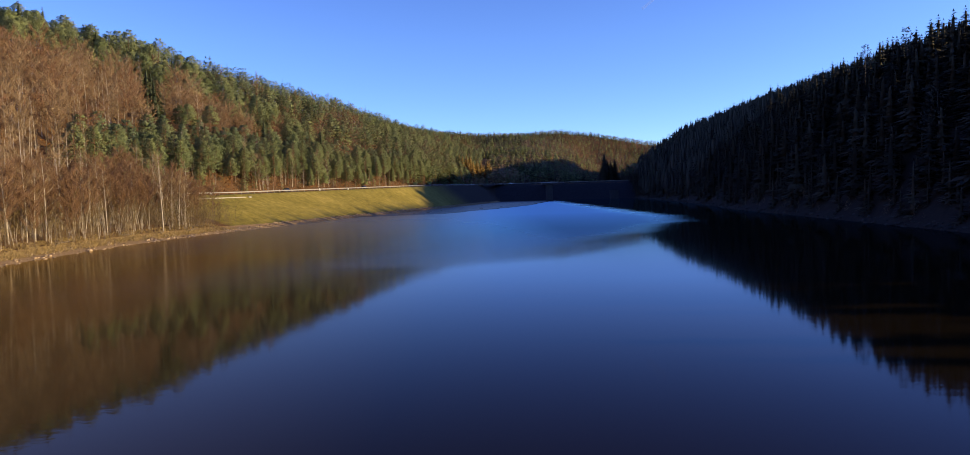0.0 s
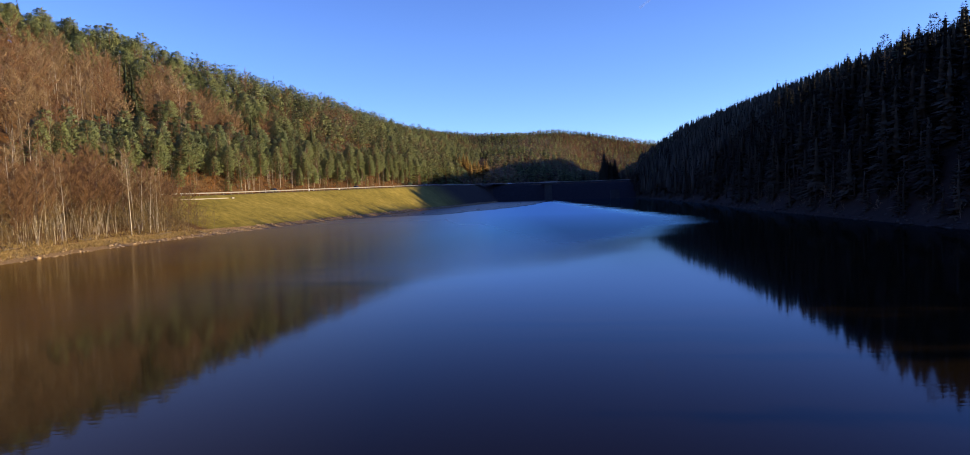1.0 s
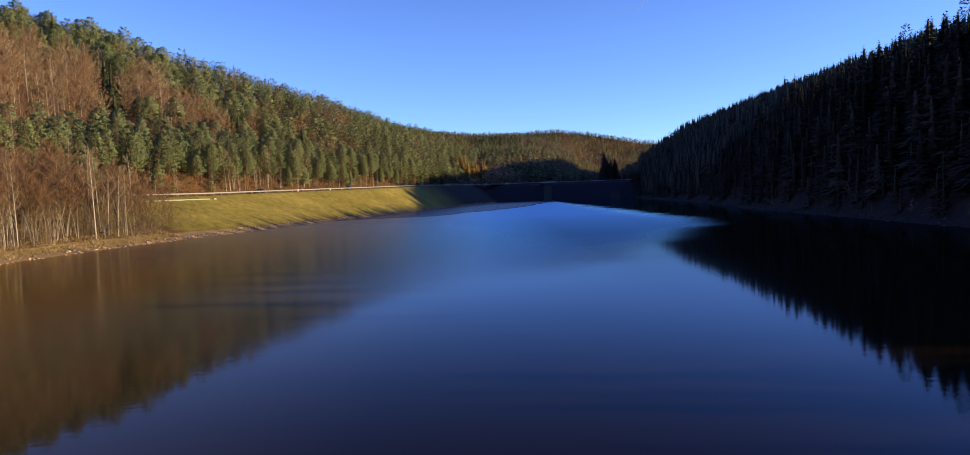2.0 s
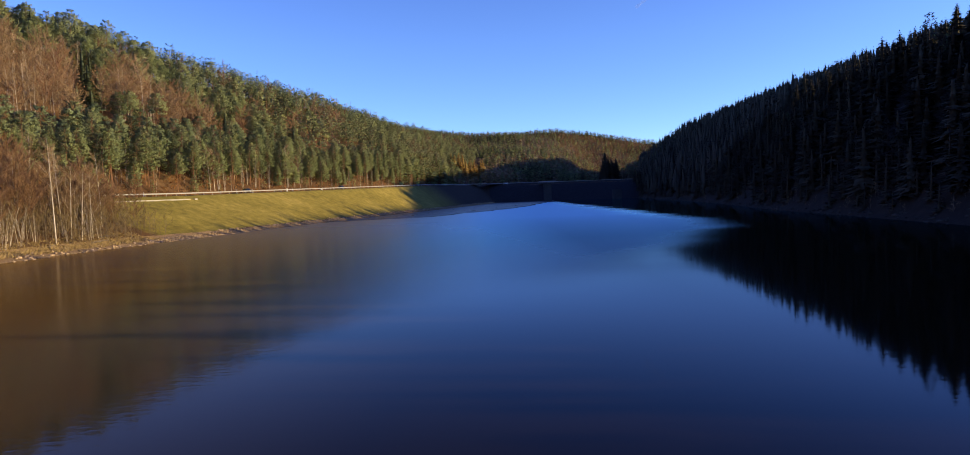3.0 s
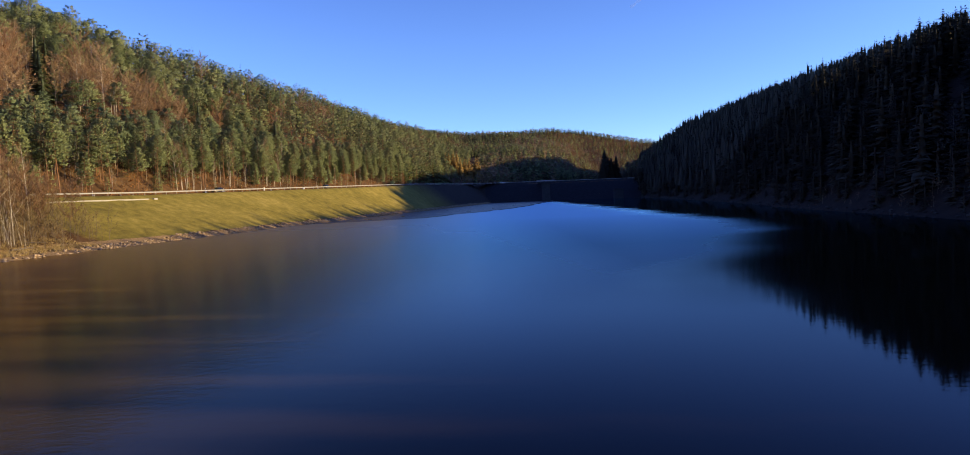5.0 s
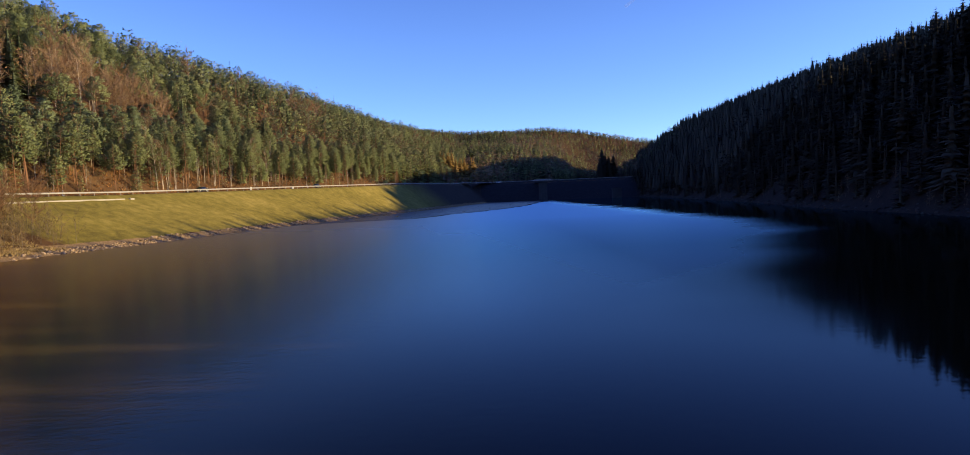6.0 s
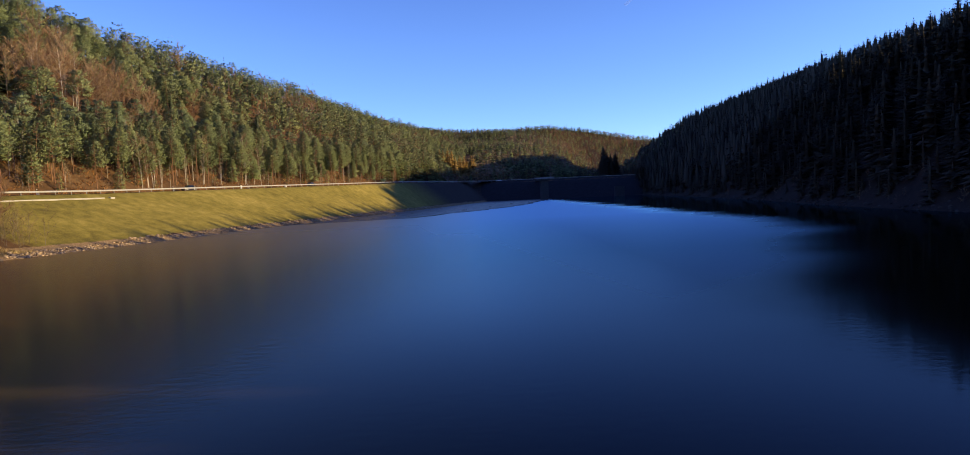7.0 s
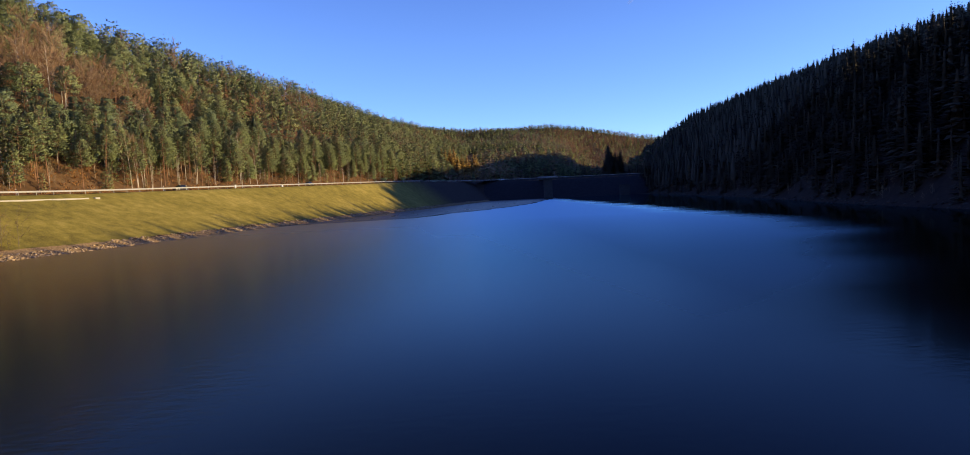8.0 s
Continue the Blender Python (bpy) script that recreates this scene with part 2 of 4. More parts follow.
    tree.links.new(mixed(tree, open_side, ramp(tree, lake_ramp, [(0.0, (0.94, 0.85, 0.74)), (1.0, (0.82, 0.70, 0.50))]), ramp(tree, middle, [(0.0, (0.74, 0.80, 1.0)), (1.0, (0.57, 0.86, 1.0))])), gloss.inputs["Color"])
    ripple = noise_of(tree, place(tree, (0.8, 1.6, 1)), 1.6, 2.0)
    h = maths(tree, "MULTIPLY", ripple, maths(tree, "ADD", 0.002, maths(tree, "MULTIPLY", wind, 0.008)))
    bumped(tree, gloss, h, 1.0, 1.0)
    return m


GROUND, WATER = ground_material(), water_material()
ASPHALT = stuff_material("asphalt", [(0.3, (0.045, 0.045, 0.045)), (0.7, (0.085, 0.083, 0.08))], 0.6, rough=0.9, bump=0.2, depth=0.01)
STEEL = stuff_material("galvanised_steel", [(0.3, (0.282, 0.272, 0.240)), (0.7, (0.395, 0.381, 0.339))], 0.8, rough=0.45, bump=0.05, depth=0.01)
CONCRETE = stuff_material("concrete", [(0.3, (0.255, 0.235, 0.187)), (0.7, (0.408, 0.378, 0.296))], 0.7, rough=0.9, bump=0.2, depth=0.02)

# ---- lie of the land ----
LEFT_Y = [-900, 0, 86, 103, 125, 146, 170, 190, 210, 235, 258, 298, 326, 363, 430, 495, 560, 900]
LEFT_X = [-90, -66, -68, -70, -71, -69.5, -66, -62, -58, -53, -46.5, -37, -31, -20.5, -5, 10, 22, 60]
RIGHT_Y = [-900, 0, 100, 177, 215, 303, 400, 480, 560, 900]
RIGHT_X = [50, 62, 74, 81, 84, 99, 110, 116, 122, 150]
DAM_Y = 515.0
# height of the hidden hill behind the shaded ridge, along the sun's way
# unseen; added with heights fitted so that its shade falls where wanted
CAP_Y = [-100, 145, 165, 240, 268, 332, 345, 355, 370, 408, 520, 600, 661, 717, 750, 780, 808, 830, 860, 900, 1000, 1080, 1150]
CAP_Z = [0, 0, 1.2, 1.4, 0, 0, 60, 74, 90, 92, 90, 88, 88, 92, 101, 109, 111, 128, 151, 174, 154, 120, 0]


def left_shore(y):
    return np.interp(y, LEFT_Y, LEFT_X)


def right_shore(y):
    return np.interp(y, RIGHT_Y, RIGHT_X)


def road_off(y):
    """Distance of the road's lake-side edge from the left water line."""
    return np.interp(y, [100, 170, 250, 400, 560], [33, 28, 25.5, 19, 19])


def road_high(y):
    return np.interp(y, [0, 160, 220, 400, 560, 900], [9.2, 9.8, 10.2, 13.0, 14.0, 15.0])


def smooth(a):
    a = np.clip(a, 0, 1)
    return a * a * (3 - 2 * a)


def lumps(x, y, s, seed=0.0):
    return (np.sin(x / s + seed) * np.cos(y / s * 1.13 + seed * 2.1) + 0.5 * np.sin(x / s * 2.3 + y / s * 1.7 + seed * 3.3) + 0.3 * np.sin(y / s * 3.9 - x / s * 2.9 + seed)) / 1.8


def left_ridge(y):
    return -np.interp(y, [-900, 0, 200, 303, 400, 600, 750, 900, 1100], [260, 230, 205, 177, 152, 112, 95, 62, 30])


def left_land(x, y):
    d = (left_shore(y) - x) * 0.95
    ro, rh = road_off(y), road_high(y)
    beach = np.interp(y, [60, 165, 200, 900], [8.0, 7.0, 3.2, 3.0])
    top = np.interp(y, [60, 165, 200, 900], [0.9, 0.9, 1.15, 1.2])
    z = np.where(d < 0, np.maximum(d * 0.25, -4), d / beach * top)
    z = np.where(d > beach, top + (rh - 0.35 - top) * (d - beach) / np.maximum(ro - 1.5 - beach, 1), z)
    z = np.where(d > ro - 1.5, rh - 0.1, z)
    ridge = left_ridge(y)
    dr = (left_shore(y) - ridge) * 0.95
    back = ro + 10.5
    high = np.interp(y, [-900, 0, 260, 400, 750, 880, 1000, 1300], [77, 77, 74, 73, 74, 80, 90, 112])
    s = (d - back) / np.maximum(dr - back, 20)
    hill = rh + (high - rh) * (np.clip(s, 0, 1) ** 0.92) + 2.5 * lumps(x, y, 23.0) * smooth(s * 3)
    hill = np.where(s > 1, high + 2.5 * lumps(x, y, 23.0) + np.minimum((s - 1) * 8, 10), hill)
    return np.where(d > back, np.maximum(hill, rh), z)


def right_land(x, y):
    d = (x - right_shore(y)) * 0.97
    ridge = np.interp(y, [-900, 100, 167, 319, 498, 632, 900], [118, 112, 116, 148, 198, 221, 235])
    high = np.interp(y, [-900, 0, 20, 108, 140, 167, 200, 225, 319, 498, 632, 720, 800, 900], [3, 4, 8, 35.0, 35.2, 36.2, 38.2, 38.4, 40.8, 56.7, 63.4, 64, 44, 18])
    dr = (ridge - right_shore(y)) * 0.97
    way = y - SUN_WAY[1] * (x - 150)
    rise = np.interp(way, [-100, 130, 150, 1090, 1150], [0.0, 0.0, 0.36, 0.36, 0.05])
    cap = np.interp(way, CAP_Y, CAP_Z)
    s = (d - 3) / np.maximum(dr - 3, 15)
    z = np.where(d < 0, np.maximum(d * 0.3, -4), d / 3 * 1.1)
    hill = 1.1 + (high - 1.1) * np.clip(s, 0, 1) ** 0.85 + 1.5 * lumps(x, y, 17.0, 2.0) * smooth(s * 3)
    hill = np.where(s > 1, high + 1.5 * lumps(x, y, 17.0, 2.0) + np.minimum(rise * np.maximum(x - ridge - 6, 0), cap), hill)
    return np.where(d > 3, np.maximum(hill, 1.1), z)


def far_land(x, y):
    crest = np.interp(x, [-900, -300, -100, 0, 86, 155, 223, 316, 500, 900], [134, 134, 129, 118, 119, 121, 115, 95, 78, 64])
    foot = 610 + 420 * smooth((x - 60) / 150)
    s = np.clip((y - foot) / (1300 - foot), 0, 1)
    return 14 + (crest - 14) * s ** 1.15 + 4 * lumps(x, y, 60.0, 1.0) * smooth(s * 4) - np.clip((y - 1320) / 900, 0, 1) * 40


def land(x, y):
    x, y = np.asarray(x, float), np.asarray(y, float)
    valley = np.maximum(left_land(x, y), right_land(x, y))
    # the dam closes the valley; behind it the ground climbs to the far hill
    face = np.where(y < DAM_Y, -4.0, np.minimum((y - DAM_Y) * 0.45, 14.0))
    return np.maximum(np.maximum(valley, face), np.where(y > 610, far_land(x, y), -9.0))


# ---- mesh helpers ----
def mesh_of(name, verts, tris, mats, index=None, tone=None, smooth_faces=False, out=None):
    verts, tris = np.asarray(verts, np.float32), np.asarray(tris, np.int32)
    me = bpy.data.meshes.new(name)
    k = tris.shape[1]
    me.vertices.add(len(verts))
    me.vertices.foreach_set("co", verts.ravel())
    me.loops.add(tris.size)
    me.loops.foreach_set("vertex_index", tris.ravel())
    me.polygons.add(len(tris))
    me.polygons.foreach_set("loop_start", np.arange(0, tris.size, k, dtype=np.int32))
    if index is not None:
        me.polygons.foreach_set("material_index", np.asarray(index, np.int32))
    if smooth_faces:
        me.polygons.foreach_set("use_smooth", np.ones(len(tris), bool))
    for m in mats:
        me.materials.append(m)
    if tone is not None:
        a = me.attributes.new("tone", "FLOAT", "POINT")
        a.data.foreach_set("value", np.asarray(tone, np.float32))
    if out is not None:
        a = me.attributes.new("out", "FLOAT_VECTOR", "POINT")
        a.data.foreach_set("vector", np.asarray(out, np.float32).ravel())
    me.update(calc_edges=True)
    me.validate()
    return me


def part(name, bm, material, parent, label=""):
    me = bpy.data.meshes.new(name)
    bm.to_mesh(me)
    bm.free()
    me.materials.append(material)
    ob = new(name, me)
    ob.parent = parent
    return tagged(ob, label)


def box(bm, cx, cy, cz, sx, sy, sz, bevel=0.0, m=None):
    r = bmesh.ops.create_cube(bm, size=1.0, matrix=(m or Matrix()) @ Matrix.Translation((cx, cy, cz)) @ Matrix.Diagonal((sx, sy, sz, 1)))
    if bevel:
        es = list({e for v in r["verts"] for e in v.link_edges})
        bmesh.ops.bevel(bm, geom=es, offset=bevel, segments=1, affect="EDGES")


# ---- ground and water ----
def lines(*spans):
    out = []
    for a, b, step in spans:
        out += list(np.arange(a, b, step))
    return np.array(out + [spans[-1][1]])


gx = lines((-4000, -1000, 500), (-1000, -400, 60), (-400, -230, 12), (-230, -115, 5), (-115, 30, 1.5), (30, 70, 5), (70, 130, 2.5), (130, 260, 6), (260, 600, 25), (600, 1000, 80), (1000, 4000, 500))
gy = lines((-1200, -300, 100), (-300, 40, 20), (40, 420, 2.5), (420, 620, 4), (620, 900, 12), (900, 1500, 30), (1500, 2000, 100), (2000, 4500, 500))
GX, GY = np.meshgrid(gx, gy)
GZ = land(GX, GY) + 0.12 * lumps(GX, GY, 1.7) * (land(GX, GY) > 0.3)
ni, nj = GX.shape
idx = np.arange(ni * nj).reshape(ni, nj)
quads = np.stack([idx[:-1, :-1], idx[:-1, 1:], idx[1:, 1:], idx[1:, :-1]], -1).reshape(-1, 4)
gm = mesh_of("ground", np.stack([GX, GY, GZ], -1).reshape(-1, 3), quads, [GROUND], smooth_faces=True)
DL = (left_shore(GY) - GX) * 0.95
meadow = smooth((DL - 2.0) / 1.5) * smooth((road_off(GY) + 1.0 - DL) / 2.0) * smooth((GY - 172) / 12)
bank = np.maximum(smooth((np.interp(GY, [165, 200], [9.0, 3.4]) - DL) / 2.0) * (DL > -20) * (GY < DAM_Y - 4), 0.0)
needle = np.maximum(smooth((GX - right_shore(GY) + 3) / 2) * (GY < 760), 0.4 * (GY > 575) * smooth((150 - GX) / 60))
# shade painted on the grass bank towards the dam
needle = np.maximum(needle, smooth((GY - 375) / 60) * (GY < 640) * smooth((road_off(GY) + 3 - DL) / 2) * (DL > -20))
for nm, val in (("meadow", meadow), ("bank", bank), ("needle_and_shade", needle)):
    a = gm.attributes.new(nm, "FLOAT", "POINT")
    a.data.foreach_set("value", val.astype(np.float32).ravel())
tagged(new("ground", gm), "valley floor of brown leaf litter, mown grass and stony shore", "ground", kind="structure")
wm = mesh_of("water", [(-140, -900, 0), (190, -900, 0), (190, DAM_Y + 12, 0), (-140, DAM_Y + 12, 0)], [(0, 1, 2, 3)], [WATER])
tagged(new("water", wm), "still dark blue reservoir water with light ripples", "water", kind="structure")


# ---- trees ----
class Tree:
    """Gathers a tree's triangles: bark (0) and foliage (1), with the way each corner faces."""

    def __init__(self, seed):
        self.r = np.random.RandomState(seed)
        self.v, self.t, self.m, self.o, self.n = [], [], [], [], 0

    def add(self, v, t, m, o=None):
        v, t = np.asarray(v, float), np.asarray(t, int)
        self.v.append(v), self.t.append(t + self.n), self.m.append(np.full(len(t), m))
        self.o.append(np.full((len(v), 3), np.nan) if o is None else np.asarray(o, float))
        self.n += len(v)

    def limb(self, path, r0, r1, k=4, m=0):
        path = np.asarray(path, float)
        s = len(path)
        ang = np.arange(k) * 2 * math.pi / k
        ax = path[-1] - path[0]
        ax = ax / np.linalg.norm(ax)
        u = np.cross(ax, (0.3, 0.9, 0.1) if abs(ax[2]) > 0.8 else (0, 0, 1))
        u /= np.linalg.norm(u)
        w = np.cross(ax, u)
        rad = np.linspace(r0, r1, s)
        ring = (np.cos(ang)[:, None] * u + np.sin(ang)[:, None] * w)
        v = (path[:, None, :] + rad[:, None, None] * ring[None]).reshape(-1, 3)
        t = []
        for i in range(s - 1):
            for j in range(k):
                a, b, c, d = i * k + j, i * k + (j + 1) % k, (i + 1) * k + (j + 1) % k, (i + 1) * k + j
                t += [(a, b, c), (a, c, d)]
        self.add(v, t, m)

    def tufts(self, centres, size, flat=0.6, outward=None, m=1):
        """A small bent triangle at each centre, lying any way but rather flat."""
        n = len(centres)
        if not n:
            return
        a = self.r.normal(size=(n, 3)) * (1, 1, flat)
        if outward is not None:
            a = a * 0.7 + outward
        a /= np.linalg.norm(a, axis=1, keepdims=True)
        b = np.cross(a, self.r.normal(size=(n, 3)))
        b /= np.linalg.norm(b, axis=1, keepdims=True)
        s = size * self.r.uniform(0.6, 1.3, (n, 1))
        c = np.asarray(centres)
        v = np.stack([c - a * s * 0.5 - b * s * 0.45, c - a * s * 0.4 + b * s * 0.45, c + a * s * 0.75], 1).reshape(-1, 3)
        self.add(v, np.arange(3 * n).reshape(n, 3), m)

    def twigs(self, starts, ways, length, width, m=1, out=None):
        n = len(starts)
        w = np.asarray(ways, float)
        w = w / np.linalg.norm(w, axis=1, keepdims=True)
        side = np.cross(w, self.r.normal(size=(n, 3)))
        side /= np.linalg.norm(side, axis=1, keepdims=True)
        L = length * self.r.uniform(0.6, 1.3, (n, 1))
        s = np.asarray(starts)
        v = np.stack([s - side * width, s + side * width, s + w * L], 1).reshape(-1, 3)
        self.add(v, np.arange(3 * n).reshape(n, 3), m, None if out is None else np.repeat(out, 3, 0))

    def done(self):
        v, o = np.concatenate(self.v), np.concatenate(self.o)
        bare_of = np.isnan(o[:, 0])
        o[bare_of] = outward(v)[bare_of]
        return v, np.concatenate(self.t), np.concatenate(self.m), o / np.maximum(np.linalg.norm(o, axis=1, keepdims=True), 0.01)


def tube(ring, levels):
    """Triangles between rings of points, one above another."""
    low = [(i * ring, j, (j + 1) % ring) for i in range(levels - 1) for j in range(ring)]
    return [(i + a, i + b, i + ring + a) for i, a, b in low] + [(i + b, i + ring + b, i + ring + a) for i, a, b in low]


def outward(v):
    """Directions away from a crown's middle."""
    o = (v - (0, 0, 0.62 * v[:, 2].max())) * (1, 1, 0.55)
    return o / np.maximum(np.linalg.norm(o, axis=1, keepdims=True), 0.01)


def pine(seed, high=20.0, whorls=13, arms=5, per=11, tuft=0.6, low=0.3, wide=0.155, sides=5, broad=0.27, limbs=0):
    """Scots pine: bare reddish stem and an uneven rounded crown of branches in tiers, each a flat pad of needle sprays."""
    T = Tree(seed)
    r = T.r
    bend = r.normal(size=2) * 0.02 * high
    at = lambda s: np.array([bend[0] * s * s, bend[1] * s * s, high * s])
    if sides:
        T.limb([at(s) for s in (0, 0.35, 0.7, 0.93)], 0.0085 * high, 0.02, sides)
    up = np.array([0, 0, 1.0])
    full = wide * high
    for i in range(whorls):
        u = (i + 0.6 * r.rand()) / whorls
        reach = full * (1 - 0.96 * u ** 1.5) ** 0.72 * min(1.0, 0.65 + 1.6 * u) * r.uniform(0.82, 1.1) + 0.15
        n = arms if u < 0.8 else max(3, arms - 1)
        for j in range(n):
            ang = (j + r.uniform(-0.35, 0.35)) / n * 6.283 + i * 1.3
            L = reach * r.uniform(0.66, 1.15)
            a = at(low + (1 - low) * (u + r.uniform(-0.3, 0.3) / whorls))
            d, side = np.array([math.cos(ang), math.sin(ang), 0]), np.array([-math.sin(ang), math.cos(ang), 0])
            way = d + up * (0.02 + 0.42 * u + 0.07 * r.normal())
            if j < limbs:
                T.limb([a, a + way * L * 0.8], 0.045, 0.015, 3)
            k = max(3, int(per * (0.4 + 0.6 * L / full)))
            f = 0.34 + 0.66 * r.rand(k, 1) ** 0.75
            lat, ver = r.normal(size=(k, 1)), r.normal(size=(k, 1))
            c = a + way * L * f + side * lat * 0.21 * L + up * ver * (0.06 * L + 0.08)
            w = way * 0.7 + side * lat * 0.4 + up * (0.08 + 0.22 * r.rand(k, 1)) + r.normal(size=(k, 3)) * (0.3, 0.3, 0.2)
            o = d * 0.80 + up * (0.30 + 0.25 * ver + 0.35 * u) + side * lat * 0.25
            T.twigs(c, w, tuft, tuft * broad, 1, o)
    return T.done()


def spruce(seed, high=22.0, rows=15, per=9, sides=4, low=0.1, fine=3, fat=1.0, core=0.44):
    """Norway spruce: a cone of drooping whorls, each branch a fan of narrow sprays."""
    T = Tree(seed)
    r = T.r
    if sides:
        T.limb([(0, 0, 0), (0, 0, high * 0.98)], 0.011 * high, 0.02, sides)
    up = np.array([0, 0, 1.0])
    # the dense inside of the crown
    ring, levels = 6, (0.0, 0.12, 0.5, 0.93)
    ang = np.arange(ring) * 6.283 / ring
    V, O = [], []
    for f in levels:
        s = low + (0.97 - low) * f
        rad = core * fat * 0.17 * high * (1 - s) ** 0.74 * (0.5 if f == 0 else 1.0)
        for a in ang:
            k = rad * r.uniform(0.6, 1.3)
            V.append((k * math.cos(a), k * math.sin(a), high * s + r.uniform(-0.05, 0.03) * high)), O.append((math.cos(a), math.sin(a), 0.12))
    if fine > 1:
        T.add(V, tube(ring, len(levels)), 1, O)
    for i in range(rows):
        s = low + (1 - low) * ((i + 0.4 * r.rand()) / rows) ** 0.86
        wide = fat * (0.17 * high * (1 - s) ** 0.74 + 0.14)
        k = max(4, int(per * (1.2 - 0.6 * s)))
        for j in range(k):
            ang, L = (j + r.rand() * 0.7) / k * 6.283 + i * 0.7, wide * r.uniform(0.65, 1.15)
            d = np.array([math.cos(ang), math.sin(ang), 0])
            side = np.array([-d[1], d[0], 0])
            p = up * min(high * s + r.uniform(-0.55, 0.55) * high / rows, high * 0.985)
            droop = r.uniform(0.12, 0.42)
            for f in (0, -1, 1)[:fine]:
                a = p + d * L * (0.35 if f else 0.02)
                w = (d + side * f * 0.75) * L * (0.58 if f else 1.0) - up * droop * L * (0.6 if f else 1.0)
                half = side * L * (0.33 if fine > 1 else 0.50) + d * f * 0.1 * L
                T.add([a - half - up * 0.1, a + half - up * 0.1, a + w], [(0, 1, 2)], 1, np.repeat([d * 0.95 + side * f * 0.35 + up * 0.12], 3, 0))
    T.tufts(np.array([[0, 0, high * 0.99]]), 0.6, 1.0, outward=np.array([[0, 0, 3.0]]))
    return T.done()


def bare(seed, high=17.0, limbs=11, twigs=330, stem=0.010, wide=0.20, low=0.28, thick=0.035, leaves=0, sides=5):
    """A leafless broadleaf tree: stem, rising limbs and a haze of twigs."""
    T = Tree(seed)
    r = T.r
    bend = r.normal(size=2) * 0.03 * high
    at = lambda s: np.array([bend[0] * s * s, bend[1] * s * s, high * s])
    T.limb([at(s) for s in (0, 0.3, 0.65, 0.97)], stem * high, 0.015, sides)
    tips = []
    for i in range(limbs):
        s = low + (0.9 - low) * (i + r.rand()) / limbs
        ang = i * 2.4 + r.rand()
        out = wide * high * (1.05 - 0.75 * s) * r.uniform(0.6, 1.1)
        a = at(s)
        b = a + (out * math.cos(ang), out * math.sin(ang), out * r.uniform(0.9, 1.5))
        mid = (a + b) / 2 + (0.12 * out * math.cos(ang), 0.12 * out * math.sin(ang), -0.06 * out)
        T.limb([a, mid, b], 0.32 * stem * high * (1.1 - s), 0.012, 3)
        tips.append((a, mid, b))
    k = twigs // limbs
    for a, mid, b in tips:
        f = r.rand(k, 1)
        s = np.where(f < 0.5, a + (mid - a) * f * 2, mid + (b - mid) * (f - 0.5) * 2)
        w = (b - a) / np.linalg.norm(b - a) + r.normal(size=(k, 3)) * 0.55 + (0, 0, 0.25)
        T.twigs(s + r.normal(size=(k, 3)) * 0.12, w, 0.10 * high, thick)
    if leaves:
        f = r.randint(0, len(tips), leaves)
        c = np.array([tips[i][2] for i in f]) * 0.55 + np.array([tips[i][1] for i in f]) * 0.45 + r.normal(size=(leaves, 3)) * 0.07 * high
        T.tufts(c, 0.42, 1.0)
    return T.done()


def tree_thing(name, shape, mats, label, category, group):
    """One tree of its own: stem below, crown above, under an Empty at its foot."""
    v, t, m, o = shape
    root = tagged(new(name), label, category, group)
    for k, nm in ((0, "trunk"), (1, "crown")):
        tt = t[m == k]
        used, inv = np.unique(tt, return_inverse=True)
        ob = new(nm, mesh_of(nm, v[used], inv.reshape(-1, 3), [mats[k]], None, np.full(len(used), 0.42), out=o[used]))
        ob.parent = root
    return root


def forest(name, kinds, spots, mats, label, category):
    """Many trees joined: kinds are tree shapes; spots are rows of x, y, z, height factor."""
    r = np.random.RandomState(len(spots) + 7)
    V, Tn, M, tone, O, n = [], [], [], [], [], 0
    for x, y, z, s in spots:
        v, t, m, o = kinds[r.randint(len(kinds))]
        a = r.rand() * 6.283
        c, d = math.cos(a) * s, math.sin(a) * s
        w = s * r.uniform(0.9, 1.12)
        O.append(np.stack([o[:, 0] * c - o[:, 1] * d, o[:, 0] * d + o[:, 1] * c, o[:, 2] * s], 1) / s)
        V.append(np.stack([v[:, 0] * c - v[:, 1] * d + x, v[:, 0] * d + v[:, 1] * c + y, v[:, 2] * w + z], 1))
        Tn.append(t + n), M.append(m), tone.append(np.full(len(v), r.rand()))
        n += len(v)
    if not n:
        return None
    ob = new(name, mesh_of(name, np.concatenate(V), np.concatenate(Tn), mats, np.concatenate(M), np.concatenate(tone), out=np.concatenate(O)))
    return tagged(ob, label, category, kind="stuff")


def scatter(x0, x1, y0, y1, step, seed):
    r = np.random.RandomState(seed)
    xs, ys = np.meshgrid(np.arange(x0, x1, step), np.arange(y0, y1, step))
    return np.stack([xs.ravel(), ys.ravel()], 1) + r.uniform(-0.42, 0.42, (xs.size, 2)) * step, r


def patch(x, y, cx, cy, rx, ry):
    """1 in the middle of a stand of trees, falling to 0 at its ragged edge."""
    return 1 - ((x - cx) / rx) ** 2 - ((y - cy) / ry) ** 2 + 0.35 * lumps(x, y, 9.0, cx)


